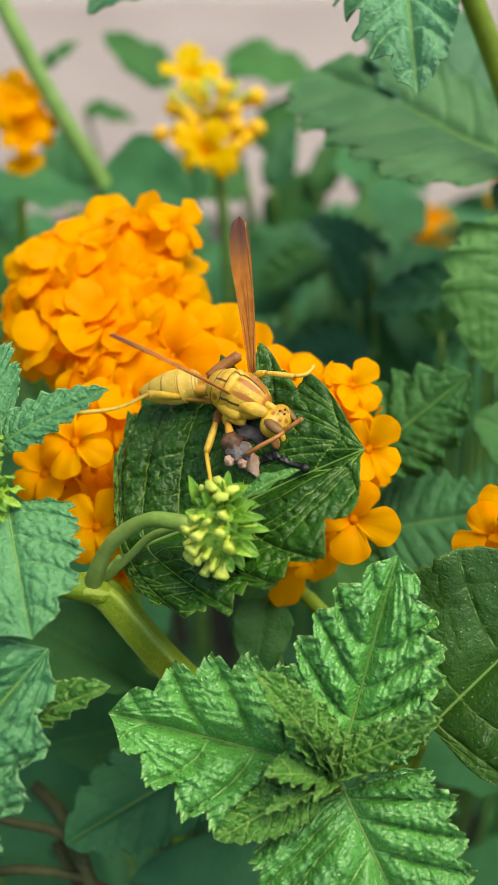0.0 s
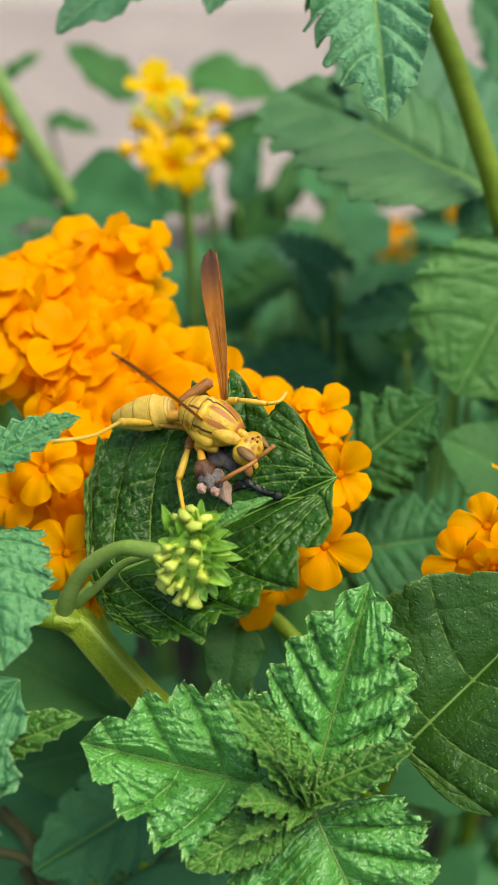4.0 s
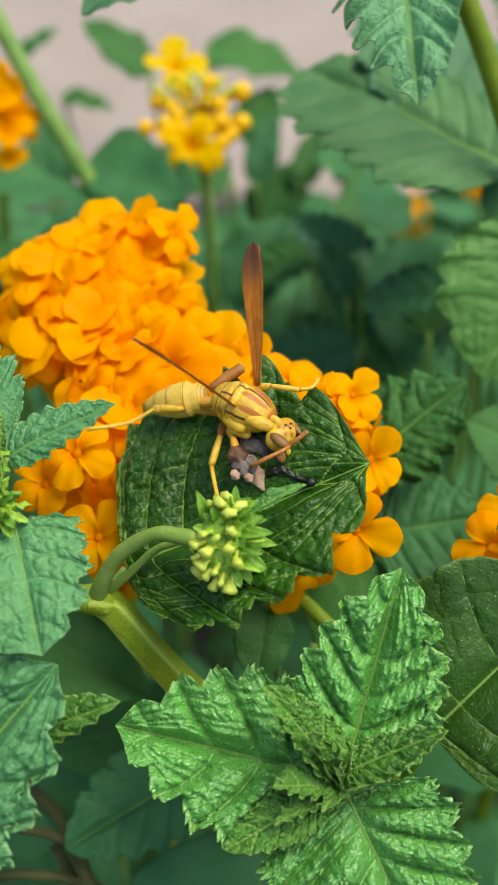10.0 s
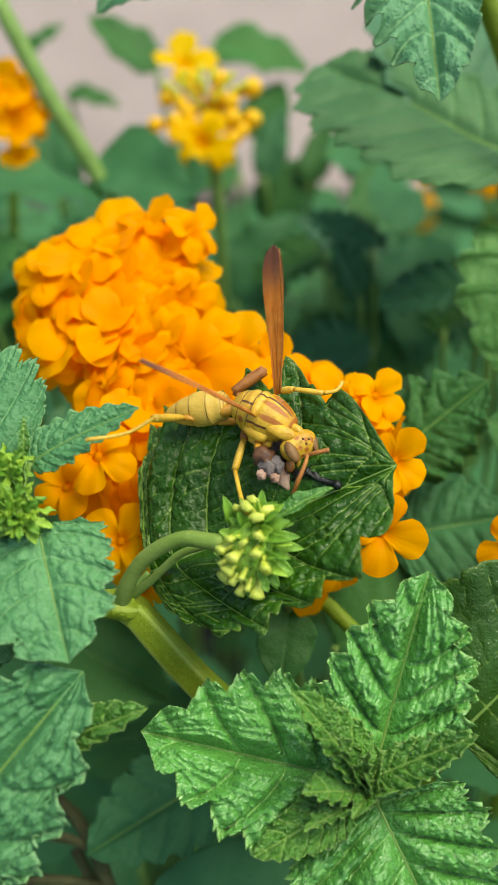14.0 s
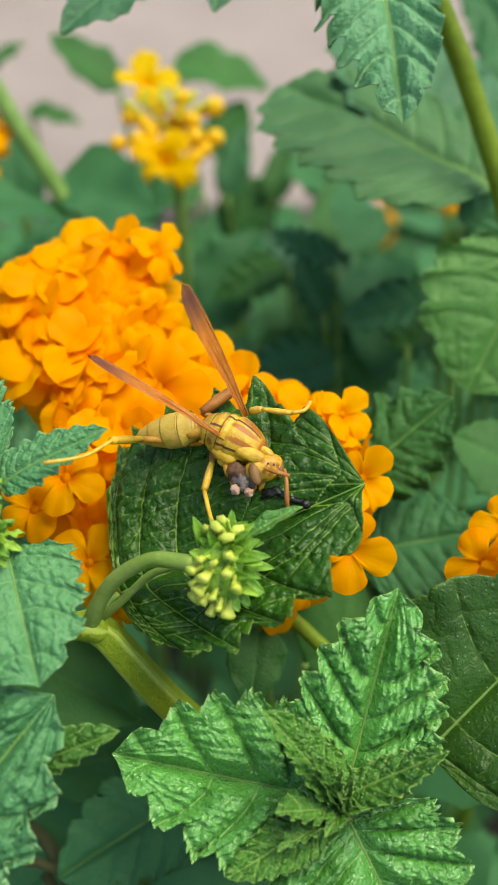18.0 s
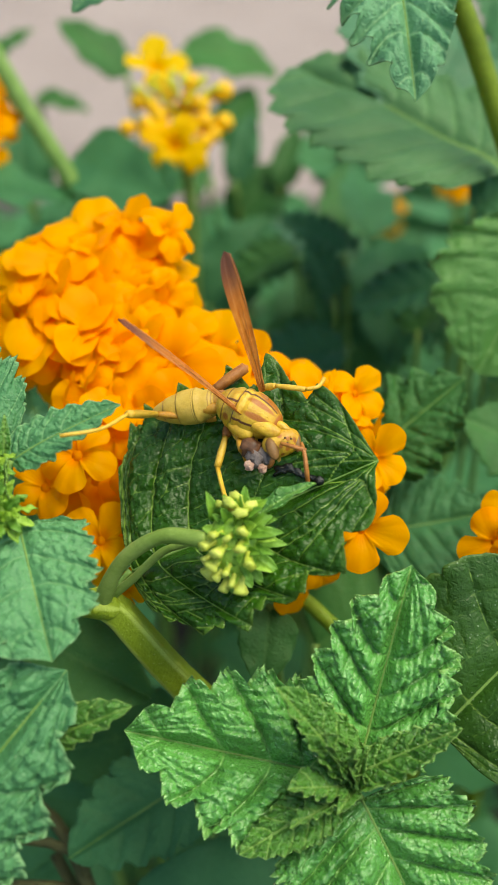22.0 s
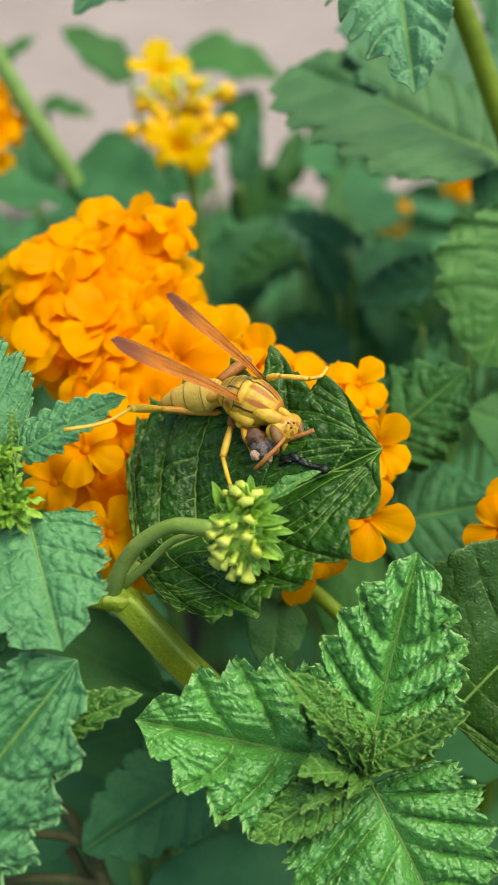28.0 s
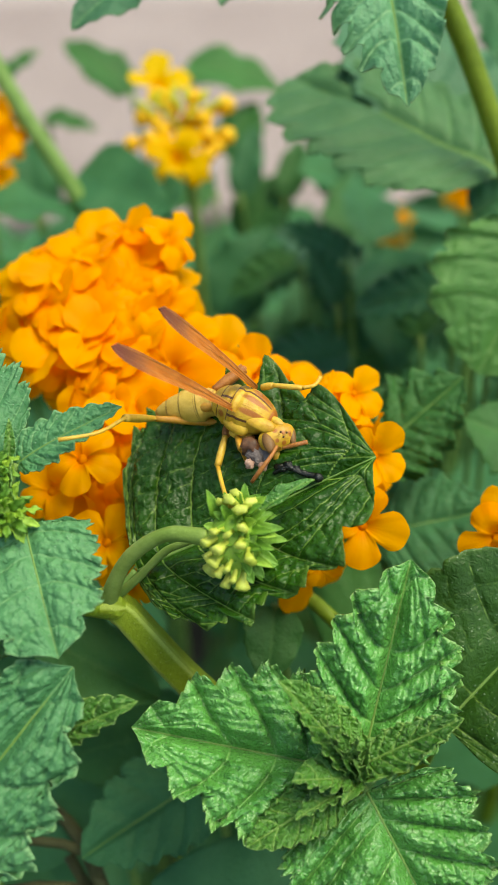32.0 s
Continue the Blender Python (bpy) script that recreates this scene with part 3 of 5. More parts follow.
    for (t, sd, aq, q, u, v, wide, f), dm, dt in zip(info, d_main, d_thin):
        edge = min(1.0, aq * 4) * min(1.0, wide * 2)
        su = u if sd else -u
        h = quilt * edge * (1 - math.exp(-dm / 0.11)) * (1 - 0.45 * aq ** 3) * (1 + 0.5 * noise.noise(Vector((su * 1.7, v * 1.7, ph + 9))))
        if pebble:
            h += pebble * edge * (1.7 * (1 - math.exp(-dt / 0.035)) + 1.1 * noise.noise(Vector((su * 8, v * 8, ph))) + 0.8 * noise.noise(Vector((su * 19, v * 19, ph))))
        h -= 0.02 * long * math.exp(-(u / (0.02 * long + 0.02)) ** 2)
        h += fold[sd] * u + arch * long * 4 * t * (1 - t) - curl * u * u / (left + right) - droop * long * t ** 3
        h += ruffle * aq ** 3 * math.sin(2 * math.pi * f + ph * sd) * wide
        h += (0.03 if pebble else 0.01) * long * noise.noise(Vector((su * 0.9, v * 0.9, ph * 3)))
        top.append(base + x * su + y * v + z * h)
        uvs.append((q * 0.5 + 0.5, t, dm * (1 + 0.5 * aq), dt))
    row = 2 * nq + 1
    n = len(top)
    faces = [(i * row + j, i * row + j + 1, (i + 1) * row + j + 1, (i + 1) * row + j) for i in range(ns) for j in range(2 * nq)]
    verts = top + [p - z * thick for p in top]
    faces += [tuple(k + n for k in f)[::-1] for f in faces]
    ring = [j for j in range(row)] + [i * row + row - 1 for i in range(1, ns + 1)] + [ns * row + j for j in range(row - 2, -1, -1)] + [i * row for i in range(ns - 1, 0, -1)]
    for a, b in zip(ring, ring[1:] + ring[:1]):
        faces.append((b, a, a + n, b + n))
    return verts, faces, uvs * 2


def stalk(a, b, r=0.06, sag=0.0, sides=8):
    m = (Vector(a) + Vector(b)) / 2 + Vector((0, -sag, 0))
    return tube([a, tuple(m), b], [r, r * 0.85, r * 0.8], sides, 10)


# ---- ground ----
def slab(x0, y0, x1, y1, z0, z1, edge=0.004):
    v = [(x0, y0, z0), (x1, y0, z0), (x1, y1, z0), (x0, y1, z0), (x0, y0, z1 - edge), (x1, y0, z1 - edge), (x1, y1, z1 - edge), (x0, y1, z1 - edge),
         (x0 + edge, y0 + edge, z1), (x1 - edge, y0 + edge, z1), (x1 - edge, y1 - edge, z1), (x0 + edge, y1 - edge, z1)]
    f = [(3, 2, 1, 0), (8, 9, 10, 11)] + [(a, (a + 1) % 4, 4 + (a + 1) % 4, 4 + a) for a in range(4)] + [(4 + a, 4 + (a + 1) % 4, 8 + (a + 1) % 4, 8 + a) for a in range(4)]
    return v, f


def build_ground():
    n = 40
    verts, faces = [], []
    for i in range(n + 1):
        for j in range(n + 1):
            x = 400 * ((i / n * 2 - 1) ** 5) + 0.6 * (i / n * 2 - 1)
            y = 400 * ((j / n * 2 - 1) ** 5) + 0.6 * (j / n * 2 - 1)
            near = math.exp(-(x * x + y * y))
            verts.append((x, y, -0.012 + 0.010 * near * noise.noise(Vector((x * 9, y * 9, 0)))))
    for i in range(n):
        for j in range(n):
            faces.append((i * (n + 1) + j, (i + 1) * (n + 1) + j, (i + 1) * (n + 1) + j + 1, i * (n + 1) + j + 1))
    me = mesh_of("ground", verts, faces)
    me.materials.append(SOIL)
    tagged(new("ground", me), "dark brown bare soil under the shrub", "ground", "", "structure")
    pav = tagged(new("pavement"), "pinkish beige concrete paving beyond the shrub", "pavement", "", "structure")
    y = 0.82
    for row, (depth, mat) in enumerate(((0.66, PAVING), (0.62, PAVING_PALE), (0.62, PAVING), (0.62, PAVING_PALE), (0.62, PAVING))):
        for col in range(-3, 2):
            v, f = slab(col * 1.9 + 0.953, y + 0.004, (col + 1) * 1.9 + 0.947, y + depth - 0.004, -0.05, 0.03)
            me = mesh_of("slab", v, f, None, False)
            me.materials.append(mat)
            new("slab", me).parent = pav
        y += depth


build_ground()


# ---- flowers ----
def floret_mesh(seed, lobes, size=1.0):
    """One lantana floret facing +z, its throat at the origin: spreading rounded lobes with waved rims, in metres."""
    r = random.Random(seed)
    nr, na = 9, lobes * 14
    ph = r.uniform(0, 6.28)
    lobe_len = [r.uniform(0.80, 1.18) for _ in range(lobes)]
    lobe_up = [r.uniform(-0.14, 0.24) for _ in range(lobes)]
    droop = [r.uniform(0.2, 1.6) for _ in range(lobes)]
    verts, uvs, faces = [], [], []
    for i in range(nr + 1):
        t = i / nr
        for j in range(na):
            a = 2 * math.pi * j / na
            k = a / (2 * math.pi) * lobes
            lo = int(k) % lobes
            fr = k - int(k)
            gap = math.sin(math.pi * fr) ** 0.36
            reach = size * (0.27 + 0.30 * gap * lobe_len[lo])
            rad = 0.045 * size + (reach - 0.045 * size) * t
            z = -0.14 * size * (1 - t) ** 3 + 0.12 * size * t * (1 - t)
            z += lobe_up[lo] * size * gap * t * t
            z += 0.06 * size * t * t * math.sin(a * lobes * 0.5 + ph) - 0.10 * size * t ** 3 * gap * droop[lo]
            z += 0.05 * size * (1 - (2 * fr - 1) ** 2) * t * t + 0.02 * size * t ** 3 * math.sin(6 * math.pi * fr + ph)
            verts.append((rad * math.cos(a), rad * math.sin(a), z))
            uvs.append((j / na, t))
    for i in range(nr):
        for j in range(na):
            b = (j + 1) % na
            faces.append((i * na + j, i * na + b, (i + 1) * na + b, (i + 1) * na + j))
    faces = [f[::-1] for f in faces]
    v = [tuple(c * 0.01 for c in p) for p in verts]
    me = mesh_of("floret", v, [f[::-1] for f in faces], uvs)
    me.materials.append(PETAL)
    return me


def tube_mesh():
    v, f, u = tube([(0, 0, -0.75), (0.03, 0, -0.4), (0, 0, -0.10)], [0.035, 0.05, 0.075], 8, 8)
    me = mesh_of("corolla_tube", [tuple(c * 0.01 for c in p) for p in v], f, u)
    me.materials.append(PETAL_TUBE)
    return me


FLORETS = [floret_mesh(k, (4, 4, 4, 5)[k % 4]) for k in range(10)]
YELLOW_FLORETS = [me.copy() for me in FLORETS]
for me in YELLOW_FLORETS:
    me.materials[0] = PETAL_YELLOW
TUBE = tube_mesh()


def facing(direction, spin):
    return Vector(direction).to_track_quat("Z", "Y").to_matrix().to_4x4() @ Matrix.Rotation(spin, 4, "Z")


def add_floret(head, p, direction, size, k, kinds=FLORETS):
    m = Matrix.Translation((Vector(p) - ORIGIN[head.name]) * 0.01) @ facing(direction, k * 2.399) @ Matrix.Scale(size, 4)
    ob = piece("floret", kinds[k % len(kinds)], head, m)
    piece("corolla_tube", TUBE, ob, Matrix.Identity(4))


def flower_head(base, label, centre, axis, radius, height, count, size, stem, seed, extra=(), core=True, spread=1.0, keep=None):
    """A domed head of florets round a green core, on its stalk."""
    head = thing("flower_head", base, label, "flower", "lantana flower heads")
    rnd = random.Random(seed)
    axis = Vector(axis).normalized()
    c = Vector(centre)
    x = axis.orthogonal().normalized()
    y = axis.cross(x)
    k = 0
    for p, d, s in extra:
        add_floret(head, p, d, s, seed + k)
        k += 1
    for i in range(count):
        rr = math.sqrt((i + 0.5) / count) * spread
        a = i * 2.39996 + seed
        u, v = rr * math.cos(a), rr * math.sin(a)
        h = math.sqrt(max(1 - min(rr, 1) ** 2, 0))
        p = c + (x * u + y * v) * radius + axis * height * h
        if keep and not keep(p):
            continue
        if any((p - Vector(e[0])).length < 0.55 for e in extra):
            continue
        d = (x * u + y * v) * (0.75 * rr) * (1.6 if rr > 0.8 else 1) + axis * (height / radius * 0.4 + h + 0.12)
        d += Vector((rnd.uniform(-1, 1), rnd.uniform(-1, 1), rnd.uniform(-1, 1))) * 0.28
        add_floret(head, p + axis * rnd.uniform(-0.12, 0.12), d, size * rnd.uniform(0.86, 1.14), seed + k)
        k += 1
    if core:
        part("receptacle", egg(c - axis * (height * 0.5 + 0.5), c + axis * height * 0.35, oval(radius * 0.55), 1.0), BUD_GREEN, head, "green receptacle")
    part("stalk", tube(stem, [0.12, 0.13, 0.15], 10, 30), STEM, head, "smooth green stalk")
    return head


A_EDGE = ((-1.05, 1.69, -1.60), (1.63, 0.39, -1.60))
A_C = (-0.64, -0.17, -1.90)
A_EXTRA = [
    ((1.45, 0.53, -1.20), (0.6, 0.55, 0.6), 0.95), ((1.85, -0.34, -0.55), (0.25, 0.0, 1), 1.0), ((1.62, -1.40, -0.25), (0.25, -0.1, 1), 1.05),
    ((0.97, -2.02, -0.50), (0.1, -0.5, 1), 0.6), ((-1.94, -2.30, -0.90), (-0.1, 0.2, 1), 0.7), ((0.61, 0.83, -1.70), (0.2, 0.4, 0.9), 1.1), ((0.11, 1.05, -1.80), (0.1, 0.4, 0.9), 1.1), ((1.09, 0.63, -1.60), (0.3, 0.4, 0.9), 1.05), ((1.65, 0.66, -1.10), (0.5, 0.25, 0.8), 0.85), ((-0.52, 1.37, -1.90), (0.0, 0.5, 0.9), 1.15), ((1.49, 0.11, -1.50), (0.4, 0.2, 0.9), 1.0), ((1.44, -0.88, -0.80), (0.4, 0.0, 0.9), 1.0),
    ((-2.29, -1.55, -0.60), (-0.1, 0.35, 1), 1.0), ((-3.15, -0.74, -0.70), (-0.3, 0.35, 0.9), 1.05), ((-2.63, -0.26, -0.50), (-0.1, 0.35, 1), 1.15),
]
flower_head(A_C, "broad orange lantana flower head behind a dark leaf", A_C, (0, 0.2, 1), 2.6, 0.75, 58, 1.36,
            [A_C, (0.53, -2.43, -2.20), (1.22, -2.93, -1.60), (1.84, -3.88, -2.20), foot((1.84, -3.88, -2.20), 1, 3)], 3, A_EXTRA, keep=lambda p: not (p.y < -1.6 and -1.7 < p.x < 0.6) and p.y < A_EDGE[0][1] + (p.x - A_EDGE[0][0]) * (A_EDGE[1][1] - A_EDGE[0][1]) / (A_EDGE[1][0] - A_EDGE[0][0]))
B_C = (-2.67, 2.02, -3.20)
B_EXTRA = [((-1.31, 3.50, -2.70), (0.7, 0.5, 0.8), 1.1), ((-3.74, 3.17, -3.00), (-0.6, 0.8, 0.6), 0.9), ((-2.15, 3.69, -2.90), (0.1, 0.9, 0.7), 1.0), ((-1.40, 2.26, -2.20), (0.45, 0.0, 0.9), 0.9), ((-1.64, 3.13, -2.80), (0.4, 0.5, 0.9), 1.1), ((-2.11, 3.16, -2.70), (0.0, 0.5, 1), 1.1)]
flower_head(B_C, "domed orange lantana flower head, fully open", B_C, (-0.05, 0.45, 1), 1.54, 1.1, 42, 1.32,
            [B_C, (-2.74, 0.62, -4.00), (-2.36, -2.52, -4.50), foot((-2.36, -2.52, -4.50), 1, 4)], 17, B_EXTRA)
R_C = (4.67, -1.39, -1.20)
R_EXTRA = [((3.63, -1.63, -0.60), (-0.4, -0.1, 1), 0.95), ((4.03, -1.04, -0.70), (-0.4, 0.5, 1), 0.95), ((4.09, -1.74, -0.40), (0, -0.3, 1), 0.95)]
flower_head(R_C, "small orange lantana flower head above a dark leaf", R_C, (-0.1, 0.2, 1), 1.0, 0.6, 14, 0.95,
            [R_C, (4.94, -2.86, -2.00), foot((4.94, -2.86, -2.00), 2, 3)], 41, R_EXTRA)


# the far, half-open head
F_C = (-1.63, 8.28, -11.90)
far_head = thing("flower_head", F_C, "half-open orange flower head with round buds", "flower", "lantana flower heads")
for k, (p, d, s) in enumerate((((-2.14, 9.39, -11.80), (0.05, 0.60, 0.80), 1.35), ((-1.64, 7.14, -10.90), (0.0, 0.0, 1), 1.42), ((-1.14, 6.92, -11.30), (0.5, -0.3, 0.8), 0.8), ((-2.95, 7.00, -11.60), (-0.8, -0.5, 0.35), 0.95), ((-1.99, 7.45, -11.20), (-0.3, 0.1, 1), 0.9))):
    add_floret(far_head, p, d, s, 5 + k, YELLOW_FLORETS)
for p, r in (((-1.25, 8.88, -11.60), 0.25), ((-0.43, 8.66, -11.60), 0.27), ((-2.58, 8.39, -11.60), 0.23), ((-2.86, 7.72, -11.60), 0.22), ((-1.85, 8.63, -11.70), 0.24), ((-0.41, 7.87, -11.60), 0.25), ((-0.69, 7.55, -11.50), 0.23), ((-0.97, 8.25, -11.40), 0.23), ((-2.20, 8.19, -11.40), 0.22), ((-2.33, 7.72, -11.30), 0.24), ((-0.91, 7.81, -11.30), 0.25), ((-2.02, 7.91, -11.20), 0.2), ((-1.27, 8.39, -11.40), 0.22), ((-0.89, 7.33, -11.40), 0.22)):
    v = Vector(p)
    out = (v - Vector(F_C)).normalized() + Vector((0, 0.2, 0.4))
    out.normalize()
    part("bud", join(egg(v - out * r, v + out * r * 0.9, oval(r * 0.95), 1.0, (0, 0, 1), 12, 9), tube([F_C, tuple(v - out * r)], [0.06, 0.09], 6, 5)), FAR_ROUND, far_head, "closed orange bud")
for k in range(22):
    a, rr = k * 2.4, 0.18 * math.sqrt(k)
    c = Vector(F_C) + Vector((rr * math.cos(a), 0.25 + rr * 0.6 * math.sin(a), 0.75 - rr * 0.5))
    part("bud", egg(c, c + Vector((rr * math.cos(a) * 0.4, 0.12, 0.22)), oval(0.10), 1, (0, 1, 0), 8, 6), FAR_BUD, far_head, "small yellow-green bud")
part("stalk", tube([F_C, (-1.34, 6.54, -12.20), (-1.25, 4.93, -13.00), foot((-1.25, 4.93, -13.00), 1, 2)], [0.16, 0.14, 0.16], 8, 24), STEM_PALE, far_head, "thin green stalk")

# the flower head at the back beside the long stem
L_C = (-6.33, 8.00, -11.20)
flower_head(L_C, "blurred orange flower head on a long stem behind", L_C, (0.2, 0.3, 1), 0.5, 0.4, 5, 0.9,
            [L_C, (-6.61, 5.27, -12.50), foot((-6.61, 5.27, -12.50), 1, 2)], 55,
            [((-6.61, 8.61, -10.80), (-0.2, 0.5, 1), 1.1), ((-6.27, 8.47, -10.90), (0.2, 0.4, 1), 0.9), ((-5.97, 7.69, -10.50), (0.2, 0.1, 1), 1.15), ((-6.33, 7.76, -10.60), (-0.3, 0.0, 1), 0.9), ((-5.76, 7.55, -10.80), (0.5, -0.1, 1), 0.8), ((-6.06, 6.72, -10.60), (0.0, 0.2, 1), 0.85), ((-6.40, 8.15, -10.40), (0.0, 0.5, 1), 1.2), ((-6.05, 7.30, -10.35), (0.0, 0.4, 1), 1.1)])
for q, c, n in ((((6.01, 8.83, -27.80)), 0.8, 5), (((8.51, 9.41, -25.00)), 0.5, 3)):
    flower_head(q, "distant small orange flower head in shade", q, (0, 0.4, 1), c * 0.8, c * 0.5, n, 1.1, [q, lower(q, 6), foot(q, 1, 2)], 70 + n)


# ---- shoots ----
def shoot(name, base, label, stems, leaves, group="lantana shoots"):
    """A shoot: stems (points, radii, material) and leaves (blade's arguments, material, stalk's start or None)."""
    ob = thing(name, base, label, "plant", group)
    for points, radii, mat in stems:
        if mat is STEM_ANGLED:
            part("stem", tube(points, radii, 24, 40, 0.08, 0.22, (0.40, 0.34, 0.86)), mat, ob, "thick square olive-green stem with paler edges")
        else:
            part("stem", tube(points, radii, 12, 36, 0.12), mat, ob)
    for k, (args, options, mat, start, text) in enumerate(leaves):
        opts = dict(seed=k * 7 + len(label))
        opts.update(options)
        lf_data = (lobed if "lobes" in opts else blade)(*args, **opts)
        lf = part("leaf", lf_data, mat, ob, text)
        if "lobes" in opts and opts.get("pebble", 1):
            row = 2 * opts.get("across", 30) + 1
            steps = (opts["lobes"] + 1) * opts.get("rows", 26)
            line = [lf_data[0][i * row + row // 2] for i in range(0, steps + 1, max(1, steps // 12))]
            wide = 0.009 * (Vector(args[1]) - Vector(args[0])).length
            part("midrib", tube(line, [wide, wide * 0.7, wide * 0.25], 6, 26), STEM_PALE, lf)
        if start:
            part("leaf_stalk", stalk(start, args[0]), STEM_PALE, lf)
    return ob


C0 = (1.31, -4.84, 0.50)
shoot("lantana_shoot", C0, "bright green leafy shoot tip seen from above",
      [([C0, (1.42, -5.47, -0.20), (1.84, -7.10, -1.50), foot((1.84, -7.10, -1.50), 1, 1)], [0.1, 0.14, 0.2, 0.25], STEM)],
      [
          (((1.42, -4.65, 0.55), (2.14, -1.80, 0.80), (0.05, 0.35, 1), 1.16, 1.16), dict(lobes=6, drop=0.34, across=42, notch=0.36, fringe=0.09, waist=0.64, blunt=0.58, fold=0.06, arch=0.03, quilt=0.26, pebble=0.050, pitch=0.125, sweep=(0.03, 0.04)), LEAF_CRINKLED, C0, "bright green crinkled leaf, toothed"),
          (((1.01, -4.73, 0.50), (-1.81, -4.05, 0.70), (0.0, 0.3, 1), 1.26, 1.3), dict(lobes=5, across=44, rows=32, nibs=5, fringe=0.10, notch=0.42, drop=0.34, waist=0.64, blunt=0.62, fold=0.22, arch=0.0, quilt=0.28, pebble=0.050, pitch=0.125, sweep=(0.0, 0.03)), LEAF_CRINKLED, C0, "bright green crinkled leaf, toothed"),
          (((1.45, -5.01, 0.75), (2.67, -7.44, 1.10), (0.05, 0.1, 1), 1.35, 1.75), dict(lobes=5, across=44, rows=34, nibs=5, notch=0.34, drop=0.3, waist=0.5, blunt=0.5, fold=0.05, arch=0.05, quilt=0.26, pebble=0.050, pitch=0.125), LEAF_CRINKLED, C0, "bright green crinkled leaf, toothed"),
          (((1.37, -4.56, 1.05), (2.65, -3.81, 1.55), (0.15, 0.75, 0.8), 0.27, 0.42), dict(lobes=6, notch=0.12, waist=0.6, blunt=0.6, fold=0.25, quilt=0.03, pebble=0.03, nibs=2, fringe=0.12, rows=16, across=14, ruffle=0.06), LEAF_YOUNG, None, "young folded leaf with pale teeth"),
          (((1.29, -4.61, 1.05), (0.26, -3.26, 1.60), (0.55, 0.25, 0.8), 0.34, 0.42), dict(lobes=6, notch=0.12, waist=0.6, blunt=0.6, fold=0.3, quilt=0.03, pebble=0.03, nibs=2, fringe=0.12, rows=16, across=14, ruffle=0.06), LEAF_YOUNG, None, "young folded leaf with pale teeth"),
          (((1.07, -4.87, 1.05), (-0.24, -5.50, 1.40), (0.0, 0.6, 1), 0.44, 0.36), dict(lobes=6, notch=0.2, waist=0.6, blunt=0.6, fold=0.12, quilt=0.04, pebble=0.035, nibs=2, fringe=0.10, rows=16, across=16), LEAF_YOUNG, None, "young leaf"),
          (((1.25, -4.70, 1.20), (0.39, -4.58, 1.60), (0.0, 0.8, 0.7), 0.26, 0.34), dict(lobes=5, notch=0.15, fold=0.2, quilt=0.03, pebble=0.03, nibs=2, fringe=0.12, rows=14, across=12, ruffle=0.08), LEAF_YOUNG, None, "young leaf"),
          (((1.28, -4.75, 1.20), (0.41, -5.07, 1.60), (0.0, 0.9, 0.5), 0.16, 0.2), dict(lobes=5, notch=0.15, fold=0.2, quilt=0.05, pebble=0.02, nibs=2, fringe=0.2, rows=12, across=10, ruffle=0.08), LEAF_YOUNG, None, "young leaf"),
          (((1.29, -4.58, 1.25), (0.77, -3.75, 1.70), (0.7, 0.2, 0.7), 0.12, 0.14), dict(lobes=4, notch=0.15, fold=0.3, quilt=0.03, pebble=0.02, nibs=2, fringe=0.25, rows=12, across=8, ruffle=0.08), LEAF_YOUNG, None, "tiny young leaf"),
          (((1.32, -4.61, 1.25), (1.23, -4.00, 1.75), (-0.6, 0.2, 0.7), 0.10, 0.12), dict(lobes=4, notch=0.15, fold=0.3, quilt=0.03, pebble=0.02, nibs=2, fringe=0.25, rows=12, across=8, ruffle=0.08), LEAF_YOUNG, None, "tiny young leaf"),
          (((1.31, -4.67, 1.20), (0.91, -4.04, 1.60), (0.6, 0.3, 0.7), 0.15, 0.16), dict(fold=0.4, teeth=6, grid=(24, 12)), LEAF_YOUNG, None, "tiny young leaf"),
          (((1.34, -4.67, 1.20), (1.42, -4.09, 1.60), (-0.5, 0.3, 0.8), 0.14, 0.14), dict(fold=0.4, teeth=6, grid=(24, 12)), LEAF_YOUNG, None, "tiny young leaf"),
          (((1.31, -4.72, 1.20), (1.03, -4.91, 1.60), (0.2, 0.9, 0.5), 0.14, 0.15), dict(fold=0.4, teeth=6, grid=(24, 12)), LEAF_YOUNG, None, "tiny young leaf"),
          (((1.37, -4.72, 1.20), (1.75, -4.54, 1.50), (0.0, 0.8, 0.6), 0.14, 0.15), dict(fold=0.4, teeth=6, grid=(24, 12)), LEAF_YOUNG, None, "tiny young leaf"),
          (((1.32, -4.66, 1.30), (1.19, -4.30, 1.65), (0.5, 0.3, 0.8), 0.09, 0.09), dict(fold=0.4, teeth=4, grid=(20, 10)), LEAF_YOUNG, None, "tiny young leaf"),
      ])

